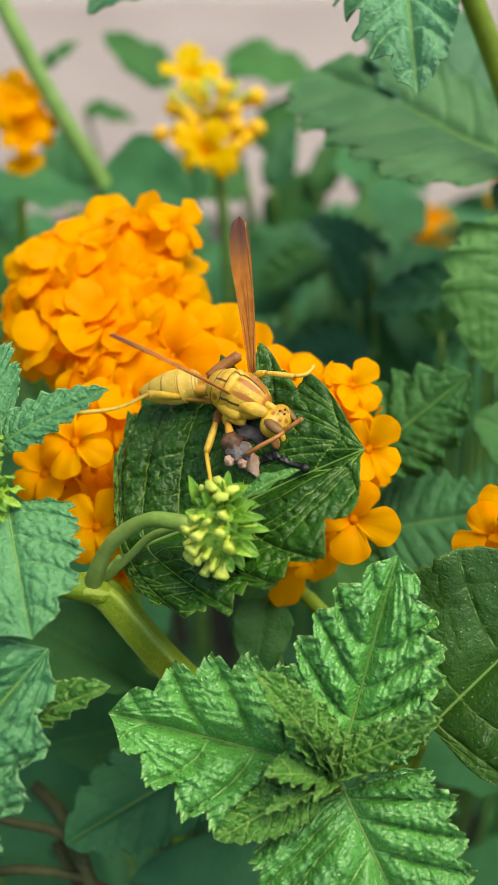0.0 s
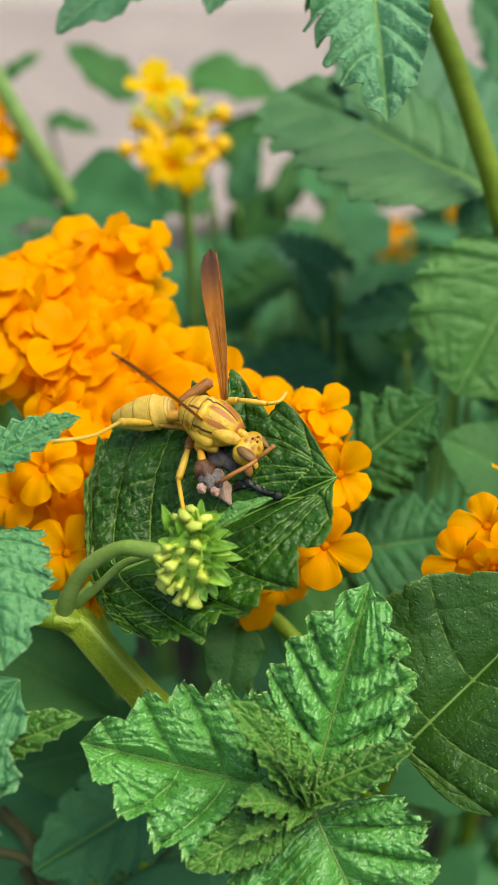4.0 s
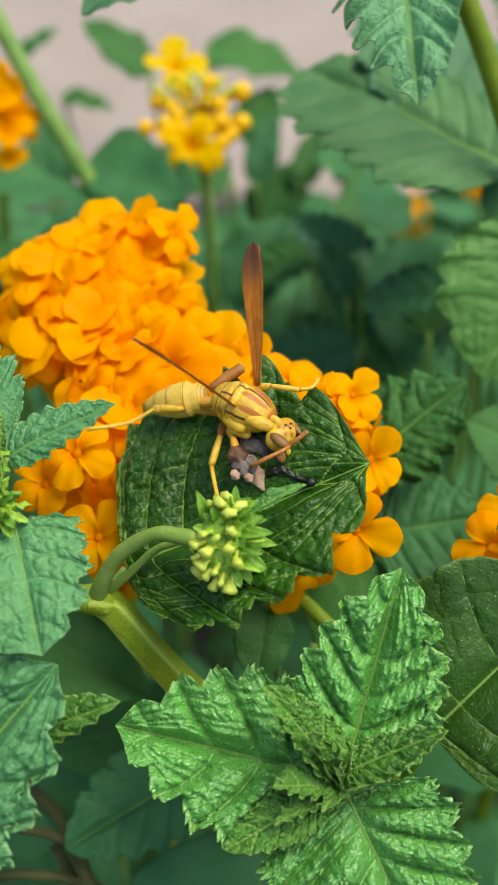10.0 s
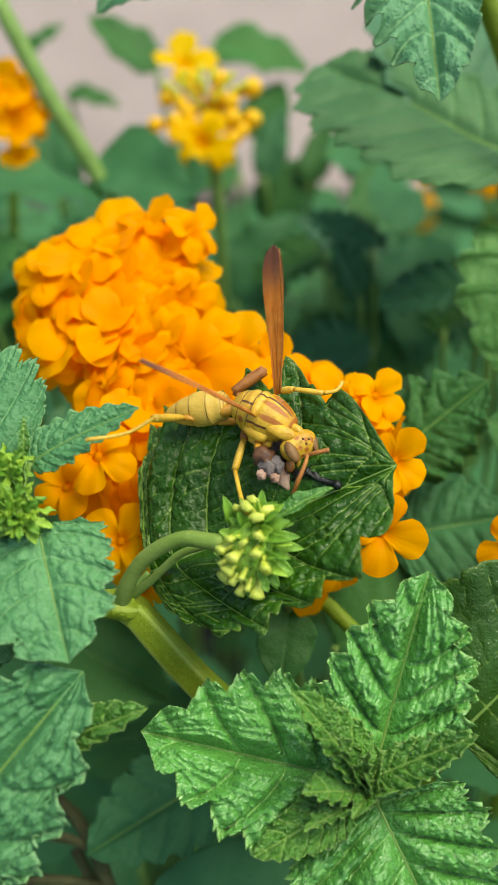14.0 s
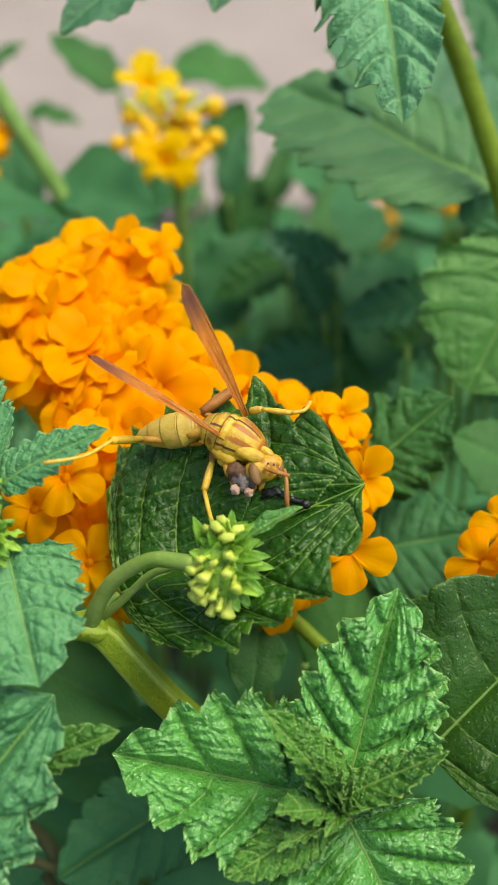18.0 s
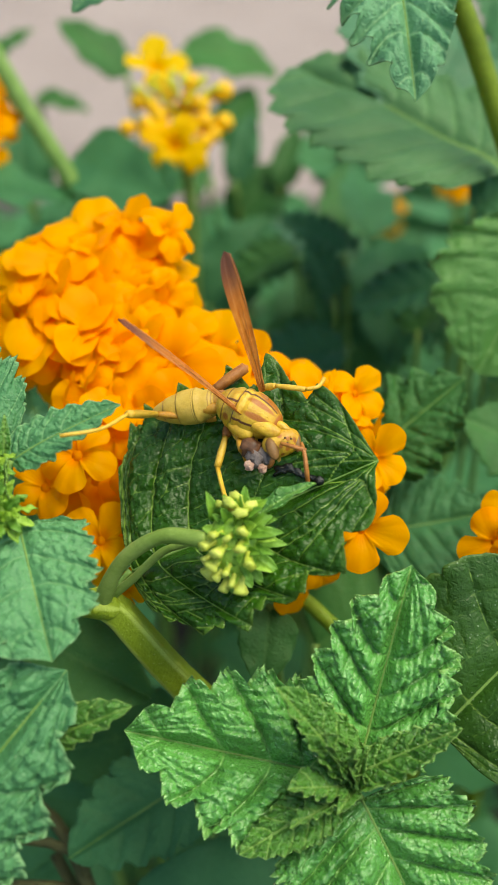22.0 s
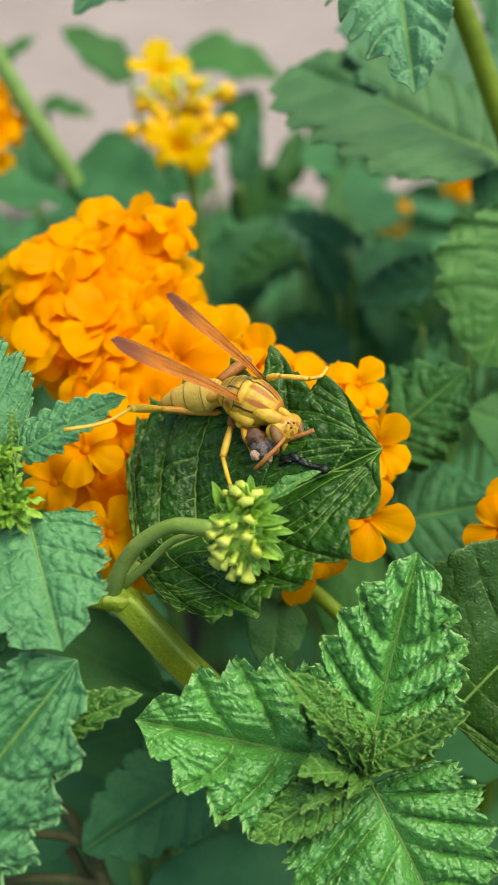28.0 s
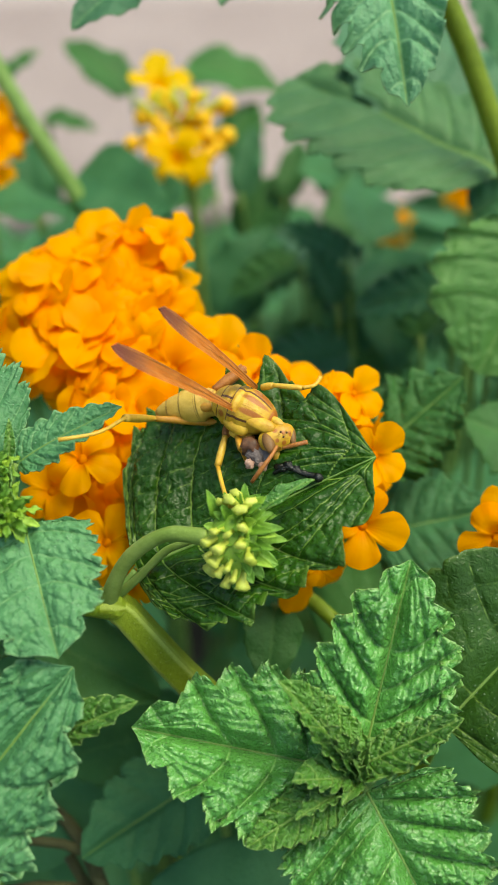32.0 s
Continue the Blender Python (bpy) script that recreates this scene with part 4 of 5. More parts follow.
FORK = (-2.18, -2.39, 0.10)
bud_shoot = shoot("lantana_branch", FORK, "forked green branch with a bud cluster and a dark leaf",
      [
          ([(-2.20, -2.36, -0.02), (-2.00, -2.52, -0.12), (-1.50, -3.17, -0.40), (-0.82, -4.01, -0.90), (0.06, -5.05, -1.60), foot((0.06, -5.05, -1.60), 0, 2)], [0.22, 0.28, 0.28, 0.28, 0.30, 0.32], STEM_ANGLED),
          ([(-3.36, -2.17, 0.10), (-2.71, -2.33, 0.16), (-2.16, -2.43, 0.02)], [0.12, 0.17, 0.22], STEM),
          ([FORK, (-2.02, -2.03, 0.40), (-1.74, -1.65, 0.70), (-1.25, -1.36, 1.00), (-0.66, -1.39, 1.25)], [0.135, 0.115, 0.105, 0.105, 0.125], STEM_CURVED),
          ([(-2.12, -2.36, 0.00), (-1.73, -2.04, 0.25), (-1.26, -1.61, 0.50), (-0.92, -1.48, 0.70)], [0.07, 0.06, 0.06, 0.05], STEM_CURVED),
      ],
      [
          (((-1.77, -1.94, 0.05), (1.65, -0.33, 0.90), (0.18, 0.5, 0.9), 2.30, 1.57), dict(lobes=5, notch=(0.32, 0.40), late=2.0, drop=0.38, rise=((0.15, 7.5), (0.30, 8.0)), sweep=(0.06, 0.02), fold=(-0.02, 0.20), arch=0.0, quilt=0.10, pebble=0.034, nibs=2, fringe=0.09, ruffle=0.06, across=64, rows=38, pitch=0.24, wander=0.55, seed=4), LEAF_SHINY, FORK, "large dark green glossy leaf"),
      ])

part("node", egg((-2.52, -2.36, 0.02), (-1.90, -2.48, 0.04), oval(0.24), 0.9, (0, 0, 1), 16, 12, 0.3), STEM_ANGLED, bud_shoot, "swollen olive-green stem node")

# the bud cluster at the end of its curved stalk
BUD = (-0.28, -1.43, 1.30)
rnd = random.Random(11)
part("bud_core", egg(Vector(BUD) + Vector((0.04, -0.50, -0.1)), Vector(BUD) + Vector((-0.06, 0.42, -0.1)), oval(0.36), 0.9), BUD_GREEN, bud_shoot, "green core of the bud cluster")
part("bud_neck", egg(Vector(BUD) + Vector((-0.55, 0.10, -0.12)), Vector(BUD) + Vector((0.1, 0, -0.1)), lambda t: 0.05 + 0.24 * t, 1), STEM_CURVED, bud_shoot)
for k in range(34):
    zc = 1 - (k + 0.5) / 34 * 1.15
    a = k * 2.39996
    rr = math.sqrt(max(1 - zc * zc, 0))
    d = Vector((rr * math.cos(a), rr * math.sin(a), zc))
    p0 = Vector(BUD) + Vector((d.x * 0.36, d.y * 0.54, d.z * 0.32))
    aim = (d * 0.8 + Vector((-0.30, -0.50, 0.25))).normalized()
    size = rnd.uniform(0.75, 1.25)
    yellow = d.x < 0.5 and k % 4 != 2
    if yellow:
        part("bud", egg(p0 - aim * 0.10, p0 + aim * 0.14 * size, lambda t, z=size: 0.088 * z * (0.55 + 0.60 * t) * min(1.0, 12 * (1.03 - t)), 0.6, (rnd.uniform(-1, 1), 1, rnd.uniform(-0.4, 0.6)), 5, 8, 0.5), BUD_TIP, bud_shoot, "pale yellow blunt flower bud")
    side = Vector((rnd.uniform(-0.2, 0.9), rnd.uniform(-0.5, 0.5), rnd.uniform(-0.1, 0.5)))
    q0 = p0 + Vector((0.04, 0.03, -0.04))
    reach = rnd.uniform(0.12, 0.27) if d.x > 0.1 else rnd.uniform(0.06, 0.15)
    part("bract", blade(q0 - d * 0.14, q0 + (d * 0.7 + side * (1.0 if d.x > 0.1 else 0.35)).normalized() * reach, Vector((rnd.uniform(-0.4, 0.4), 0.4, 1)) + d * 0.4, rnd.uniform(0.06, 0.11), rnd.uniform(0.06, 0.11), fold=0.35, teeth=2, tooth=0.10, quilt=0.0, ruffle=0.03, waist=0.5, blunt=0.6, grid=(10, 6), thick=0.014, seed=k), BRACT if k % 3 else BUD_GREEN, bud_shoot, "pointed green bract")
for p0, p1 in (((-0.54, -1.14, 1.20), (-0.66, -0.74, 1.40)), ((-0.03, -1.17, 1.10), (0.28, -1.12, 1.20)), ((0.01, -1.44, 1.10), (0.42, -1.46, 1.20)), ((-0.03, -1.66, 1.10), (0.30, -1.84, 1.10)),
               ((-0.29, -1.82, 1.10), (-0.33, -2.13, 1.10)), ((-0.18, -1.02, 1.20), (0.06, -0.82, 1.30)), ((-0.06, -1.31, 1.30), (0.36, -1.28, 1.40)), ((-0.10, -1.73, 1.20), (0.08, -2.02, 1.10))):
    part("bract", blade(p0, p1, (0.2, 0.4, 1), 0.095, 0.095, fold=0.3, teeth=2, tooth=0.1, quilt=0.0, ruffle=0.03, grid=(10, 6), thick=0.012), BRACT, bud_shoot, "pointed green bract")
part("leaf", blade((0.03, -1.08, 1.15), (0.79, -0.63, 1.20), (0.4, 0.8, 0.5), 0.15, 0.13, fold=0.4, teeth=3, tooth=0.04, quilt=0.01, grid=(30, 12)), LEAF_FRONT, bud_shoot, "small pointed leaf beside the buds")

# the shoot at the left edge
N1 = (-3.40, -0.68, 1.00)
left_shoot = shoot("lantana_shoot", N1, "blue-green leafy shoot with a young bud clump",
      [([N1, (-3.91, -1.62, 0.20), (-4.45, -2.95, -0.80), foot((-4.45, -2.95, -0.80), -1, 2)], [0.12, 0.14, 0.16, 0.25], STEM)],
      [
          (((-3.58, -0.34, 0.90), (-5.26, 1.25, 0.40), (0.25, 0.35, 1), 1.2, 1.25), dict(lobes=6, notch=0.2, fold=0.06, quilt=0.05, pebble=0.02), LEAF_BLUISH, N1, "blue-green toothed leaf"),
          (((-3.27, -0.34, 1.00), (-1.83, 0.44, 1.05), (-0.2, 0.6, 1), 0.36, 0.42), dict(lobes=6, notch=0.18, waist=0.55, fold=0.2, quilt=0.03, pebble=0.02, nibs=2, across=16, rows=18), LEAF_BLUISH, N1, "narrow blue-green toothed leaf"),
          (((-3.15, -1.19, 1.10), (-2.59, -2.83, 1.95), (0.0, 0.5, 1), 0.95, 1.3), dict(lobes=4, notch=0.34, drop=0.25, rise=((0.12, 4.0), (0.12, 4.0)), fold=-0.03, arch=0.07, quilt=0.08, pebble=0.03, fringe=0.10), LEAF_BLUISH, N1, "blue-green toothed leaf, drooping tip"),
          (((-3.72, -1.22, 1.10), (-4.61, -1.16, 1.20), (0.0, 0.9, 0.6), 0.16, 0.14), dict(fold=0.3, grid=(30, 12)), LEAF_FRONT, N1, "small green leaf"),
          (((-3.35, -0.30, 1.10), (-3.32, 0.29, 1.20), (0.3, 0.3, 1), 0.08, 0.08), dict(fold=0.5, grid=(20, 10)), LEAF_YOUNG, None, "tiny green leaf"),
          (((-3.24, -0.93, 1.30), (-3.27, -0.29, 1.40), (-0.8, 0.2, 0.6), 0.10, 0.10), dict(fold=0.4, grid=(20, 10)), LEAF_YOUNG, None, "tiny green leaf"),
          (((-3.47, -2.66, 0.70), (-4.33, -3.16, 1.00), (0.1, 0.7, 0.8), 0.4, 0.4), dict(fold=0.1, grid=(40, 18)), LEAF_FRONT, N1, "green toothed leaf"),
      ])
for k in range(60):
    clump = k % 5 < 3
    c = Vector((-3.39, -1.00, 1.35)) if clump else Vector((-3.51, -0.45, 1.20))
    zc = 1 - (k + 0.5) / 60 * 1.3
    a = k * 2.39996
    rr = math.sqrt(max(1 - zc * zc, 0))
    d = Vector((rr * math.cos(a), rr * math.sin(a), zc))
    p0 = c + d * (0.30 if clump else 0.24)
    side = Vector((rnd.uniform(-1, 1), rnd.uniform(-1, 1), rnd.uniform(-0.2, 0.6)))
    part("young_bract", blade(p0 - d * 0.18, p0 + (d + side * 0.55).normalized() * rnd.uniform(0.10, 0.24), side.cross(d) + Vector((0, 0.5, 0.8)), rnd.uniform(0.05, 0.09), rnd.uniform(0.05, 0.09), fold=0.5, teeth=3, tooth=0.2, quilt=0.0, ruffle=0.12, curl=1.2, waist=0.75, blunt=0.5, grid=(10, 6), thick=0.014, seed=k), BUD_GREEN if k % 2 else BRACT, left_shoot)
part("bud_core", join(egg(Vector((-3.44, -1.02, 1.10)) + Vector((0, -0.25, 0)), Vector((-3.40, -1.01, 1.30)) + Vector((0, 0.28, 0)), oval(0.30)),
                      egg(Vector((-3.55, -0.46, 1.00)) + Vector((0, -0.2, 0)), Vector((-3.53, -0.45, 1.10)) + Vector((0, 0.24, 0)), oval(0.24))), BUD_GREEN, left_shoot)

N2 = (-5.18, -5.72, 1.40)
shoot("lantana_shoot", N2, "blue-green large leaf shoot low at the side",
      [([N2, lower(N2, 4), foot(N2, -1, 2)], [0.12, 0.15, 0.25], STEM)],
      [
          (((-4.89, -6.00, 1.70), (-2.46, -3.02, 1.65), (0.15, 0.35, 1), 1.55, 1.25), dict(lobes=5, notch=0.34, drop=0.25, waist=0.74, blunt=0.55, fold=0.03, arch=0.05, quilt=0.12, pebble=0.055, fringe=0.12, across=40), LEAF_BLUISH, N2, "large blue-green puckered leaf"),
          (((-3.06, -4.10, 1.40), (-1.62, -3.45, 1.75), (-0.1, 0.5, 1), 0.34, 0.26), dict(lobes=5, notch=0.2, fold=0.15, quilt=0.05, pebble=0.025, nibs=2, rows=14, across=14, curl=0.4), LEAF_YOUNG, N2, "yellow-green curled leaf"),
      ])

# the large dark leaf at the lower right
N3 = (2.68, -4.60, -0.60)
shoot("lantana_shoot", N3, "broad dark leaf under the small flower head",
      [([N3, lower(N3, 3, 0, 1), foot(N3, 1, 2)], [0.1, 0.14, 0.25], STEM)],
      [
          (((2.75, -4.40, -0.40), (5.02, -1.95, 0.00), (-0.35, 0.2, 1), 1.75, 1.85), dict(lobes=3, notch=0.10, waist=0.62, blunt=0.55, fold=(0.34, 0.20), arch=0.02, quilt=0.06, pebble=0.014, nibs=3, fringe=0.03, across=40, rows=26, pitch=0.45), LEAF_OLIVE, N3, "broad dark green leaf with a pale midrib"),
      ])

# the tall stem at the upper right with its hanging and spreading leaves
S1 = (4.86, 4.81, -4.20)
shoot("lantana_branch", S1, "upright green stem with broad toothed leaves",
      [([(3.07, 8.81, -3.00), (3.66, 7.67, -3.30), (4.32, 6.34, -3.80), (4.99, 4.62, -4.30), (5.71, 2.56, -5.50), foot((5.71, 2.56, -5.50), 2, 2)], [0.2, 0.21, 0.22, 0.24, 0.26, 0.3], STEM_TALL)],
      [
          (((2.28, 8.06, -2.20), (2.53, 5.14, -1.00), (0.0, 0.75, 0.8), 0.95, 1.15), dict(lobes=6, notch=0.20, waist=0.55, blunt=0.55, fold=0.02, arch=0.10, curl=0.5, quilt=0.16, pebble=0.02, across=30, rows=24, nibs=2, fringe=0.10, ruffle=0.20), LEAF_HANGING, (3.19, 8.57, -2.90), "hanging crinkled green leaf"),
          (((4.90, 5.00, -4.80), (1.02, 7.62, -6.50), (0.0, 0.75, 0.9), 2.30, 1.45), dict(lobes=7, notch=0.14, rise=((0.28, 8.0), (0.25, 4.2)), fold=(0.02, 0.10), quilt=0.07, ruffle=0.08, pebble=0.012, nibs=2, fringe=0.05, across=24, rows=16, pitch=0.4), LEAF_PALE, S1, "broad green toothed leaf"),
          (((5.15, 5.35, -6.20), (2.45, 9.40, -7.80), (0.2, 0.4, 1), 2.0, 1.9), dict(lobes=6, notch=0.15, waist=0.7, blunt=0.5, fold=(0.25, 0.05), quilt=0.07, ruffle=0.06, pebble=0.012, nibs=2, fringe=0.05, across=20, rows=14, pitch=0.4), LEAF_BLUE, S1, "broad green toothed leaf"),
          (((5.55, 3.72, -4.00), (4.22, 1.12, -4.20), (0.25, 0.65, 0.85), 1.75, 1.80), dict(lobes=4, notch=0.24, waist=0.80, blunt=0.55, fold=(0.06, 0.16), quilt=0.03, ruffle=0.10, pebble=0.02, nibs=2, fringe=0.06, across=26, rows=18, pitch=0.35), LEAF_LIT, (5.28, 3.86, -4.70), "broad green toothed leaf, pale teeth"),
          (((6.20, 3.40, -4.80), (5.30, 0.92, -5.40), (0.1, 0.4, 1), 0.9, 0.9), dict(fold=0.10, quilt=0.014, teeth=8, tooth=0.12, waist=0.8, grid=(60, 28)), LEAF_BACK, (5.41, 3.48, -5.00), "broad green toothed leaf"),
      ])

# leaves that come in from above at the top edge
N4 = (-2.09, 9.48, -3.50)
shoot("lantana_shoot", N4, "dark blue-green leaf reaching in from above",
      [([N4, (-0.61, 10.15, -4.00), (2.52, 9.79, -3.60), (3.13, 8.61, -3.00)], [0.1, 0.12, 0.14, 0.16], STEM)],
      [
          (((-1.54, 8.59, -3.40), (-3.03, 7.27, -3.00), (0.1, 0.5, 0.8), 0.75, 0.7), dict(fold=0.08, quilt=0.01, teeth=7, grid=(50, 24)), LEAF_BLUE, N4, "blue-green leaf"),
          (((-0.00, 9.14, -3.80), (-0.39, 7.81, -3.50), (0.1, 0.5, 0.8), 0.5, 0.5), dict(fold=0.08, quilt=0.01, grid=(40, 18)), LEAF_BLUE, N4, "blue-green leaf"),
      ])

# leaves just behind the subject
BEHIND = [
    ("leaf_back", ((2.00, -0.46, -3.00), (3.61, 0.98, -2.60), (0.0, 0.5, 0.9), 0.95, 1.05), dict(lobes=5, notch=0.32, quilt=0.05, pebble=0.03, nibs=3, fringe=0.10, ruffle=0.16, across=22, rows=16)),
    ("leaf_deep", ((2.13, -1.74, -3.20), (4.14, -1.31, -2.90), (0.0, 0.5, 0.9), 1.0, 1.2), dict(lobes=6, notch=0.22, quilt=0.07, pebble=0.02, nibs=2, fringe=0.08, across=18, rows=14)),
    ("leaf_back", ((5.23, -0.40, -4.00), (3.93, 0.32, -4.00), (-0.1, 0.5, 0.9), 0.9, 0.9), dict(teeth=6, quilt=0.012)),
    ("leaf_back", ((-3.49, -3.24, -1.80), (-1.57, -4.11, -1.40), (0.1, 0.6, 0.9), 0.8, 0.9), dict(teeth=8)),
    ("leaf_back", ((0.28, -2.73, -1.60), (0.13, -3.90, -1.20), (0.2, 0.4, 1), 0.5, 0.5), dict(teeth=6, tooth=0.06)),
    ("leaf_deep", ((-0.47, -5.37, -2.40), (-2.97, -6.85, -2.00), (0.0, 0.5, 1), 0.95, 1.0), dict(lobes=6, notch=0.2, quilt=0.06, pebble=0.02, nibs=3, across=16, rows=12)),
    ("leaf_deep", ((0.79, -8.31, -2.60), (-1.98, -7.65, -2.60), (0.0, 0.5, 1), 1.2, 1.3), dict(teeth=5, tooth=0.02, quilt=0.006)),
    ("leaf_back", ((-1.16, -5.09, -3.50), (-3.67, -5.65, -3.50), (0.0, 0.5, 1), 1.0, 1.0), dict(teeth=8)),
    ("leaf_back", ((1.13, -3.63, -3.00), (3.14, -2.57, -3.00), (0.0, 0.5, 1), 1.2, 1.2), dict(teeth=8)),
    ("leaf_back", ((-6.36, 4.75, -10.00), (-6.85, 1.97, -9.50), (0.0, 0.5, 1), 1.2, 1.2), dict(teeth=8)),
    ("leaf_back", ((-3.34, 10.87, -17.00), (-5.40, 12.48, -17.00), (0.3, 0.5, 1), 0.8, 0.8), dict(teeth=2, tooth=0.02)),
    ("leaf_back", ((-1.70, 12.10, -18.00), (1.23, 11.20, -18.00), (0.0, 0.6, 0.9), 1.0, 1.0), dict(teeth=5, tooth=0.06)),
    ("leaf_back", ((-7.51, 11.77, -18.00), (-6.32, 12.63, -18.00), (0.0, 0.6, 0.9), 0.35, 0.35), dict(teeth=3)),
    ("leaf_back", ((-6.56, 11.17, -20.00), (-4.84, 10.69, -20.00), (0.0, 0.6, 0.9), 0.45, 0.45), dict(teeth=4)),
    ("leaf_back", ((-0.42, 9.08, -18.00), (0.44, 10.85, -18.00), (0.0, 0.6, 0.9), 0.9, 0.9), dict(teeth=5)),
    ("leaf_back", ((-0.83, 7.51, -16.00), (-3.51, 7.84, -16.00), (0.0, 0.6, 0.9), 1.1, 1.2), dict(teeth=5)),
    ("leaf_deep", ((7.80, 6.17, -9.00), (5.98, 10.49, -9.50), (-0.2, 0.3, 1), 1.2, 1.2), dict(teeth=7, tooth=0.12)),
    ("leaf_back", ((7.17, 7.90, -8.00), (5.60, 7.68, -8.50), (-0.2, 0.3, 1), 0.8, 0.8), dict(teeth=6)),
    # two wide leaves added to stand in for the shaded gap behind the blooms
    ("leaf_deep", ((13.21, 9.26, -32.00), (6.16, 9.01, -32.00), (0.0, -0.2, 1), 1.4, 1.4), dict(teeth=6)),
    ("leaf_deep", ((13.50, 10.86, -33.00), (6.68, 10.65, -33.00), (0.0, -0.1, 1), 1.3, 1.3), dict(teeth=6)),
    ("leaf_deep", ((-5.97, 6.76, -15.00), (-6.17, 8.88, -15.00), (0.0, 0.6, 0.9), 0.9, 0.9), dict(teeth=5)),
    ("leaf_back", ((2.70, 5.60, -14.00), (3.06, 7.74, -15.00), (0.0, 0.6, 0.9), 0.7, 0.7), dict(teeth=5)),
    ("leaf_deep", ((4.08, 2.05, -15.00), (3.61, 5.75, -15.00), (0.0, 0.5, 0.9), 1.7, 1.8), dict(teeth=6)),
    ("leaf_back", ((1.96, 2.87, -17.00), (2.65, 5.26, -17.00), (0.0, 0.5, 0.9), 0.9, 0.9), dict(teeth=6)),
    ("leaf_deep", ((-0.87, 3.55, -14.00), (0.84, 6.02, -14.00), (0.0, 0.5, 0.9), 1.2, 1.2), dict(teeth=6)),
    ("leaf_deep", ((0.47, 1.29, -12.00), (2.50, 2.16, -12.00), (0.0, 0.6, 0.9), 1.3, 1.3), dict(teeth=6)),
    ("leaf_back", ((-0.07, 6.28, -17.00), (1.47, 8.33, -17.00), (0.0, 0.6, 0.9), 1.0, 1.0), dict(teeth=6)),
    ("leaf_deep", ((7.93, 9.60, -12.00), (6.00, 12.00, -12.00), (-0.1, 0.4, 0.9), 1.3, 1.3), dict(teeth=7)),
    ("leaf_deep", ((-0.10, 7.40, -16.00), (0.40, 9.55, -16.20), (0.1, 0.6, 0.9), 0.55, 0.55), dict(teeth=6)),
    ("leaf_back", ((1.20, 7.36, -16.50), (1.75, 9.30, -16.80), (0.0, 0.6, 0.9), 0.50, 0.55), dict(teeth=6)),
    ("leaf_deep", ((2.70, 7.60, -17.00), (2.20, 9.85, -17.00), (0.0, 0.6, 0.9), 0.60, 0.60), dict(teeth=6)),
    ("leaf_deep", ((3.55, 7.40, -15.50), (3.20, 9.00, -15.80), (0.0, 0.6, 0.9), 0.55, 0.60), dict(teeth=6)),
]
KINDS = {"leaf_back": LEAF_BACK, "leaf_deep": LEAF_DEEP}
for k, (kind, args, options) in enumerate(BEHIND):
    opts = dict(grid=(34, 16), quilt=0.01, fold=0.08, waist=0.65, blunt=0.65, tooth=0.14)
    if "lobes" in options:
        opts = {}
    opts.update(options)
    b0 = args[0]
    shoot("lantana_shoot", b0, "green leaf shoot in the shade behind" if kind == "leaf_back" else "deep green leaf shoot in the shade behind",
          [([b0, lower(b0, 4, 0.4, 0.6), foot(b0, (k % 5 - 2) * 0.8, 1.5)], [0.07, 0.10, 0.16], STEM_PALE)], [(args, opts, KINDS[kind], None, "")])

# small toothed leaves deeper in the shrub
deeper = random.Random(23)
for k in range(34):
    spread = k % 3 != 2
    b0 = (deeper.uniform(0.2, 5.2) if spread else deeper.uniform(-7.0, -4.2), deeper.uniform(0.6, 5.0), deeper.uniform(-13.0, -6.5))
    turn, size = deeper.uniform(0, 6.28), deeper.uniform(1.4, 2.6)
    tip = (b0[0] + size * math.cos(turn), b0[1] + size * math.sin(turn), b0[2] + deeper.uniform(-0.6, 0.6))
    face = (deeper.uniform(-0.5, 0.6), deeper.uniform(0.1, 1.1), 1)
    half = size * deeper.uniform(0.34, 0.44)
    shoot("lantana_shoot", b0, "deep green toothed leaf in the shade behind",
          [([b0, lower(b0, 4, 0.4, 0.6), foot(b0, (k % 5 - 2) * 0.8, 1.5)], [0.06, 0.09, 0.14], STEM_PALE)],
          [((b0, tip, face, half, half), dict(lobes=5, notch=0.30, quilt=0.10, pebble=0, nibs=2, fringe=0.10, across=8, rows=8, ruffle=0.12, fold=0.15), (LEAF_DEEP, LEAF_BACK, LEAF_BLUE, LEAF_DEEP)[k % 4], None, "")])

# the long stem at the back
LS = (-6.48, 10.36, -10.00)
long_stem = thing("stem", LS, "long straight pale green stem, leaning", "plant stem")
part("shaft", tube([(-7.45, 12.30, -10.00), (-6.38, 10.09, -10.00), (-5.29, 8.05, -10.50), (-4.17, 6.24, -11.00), (-3.52, 4.59, -12.00), foot((-3.52, 4.59, -12.00), 1, 1)], [0.2, 0.22, 0.24, 0.25, 0.25, 0.3], 10, 30), STEM_PALE, long_stem)


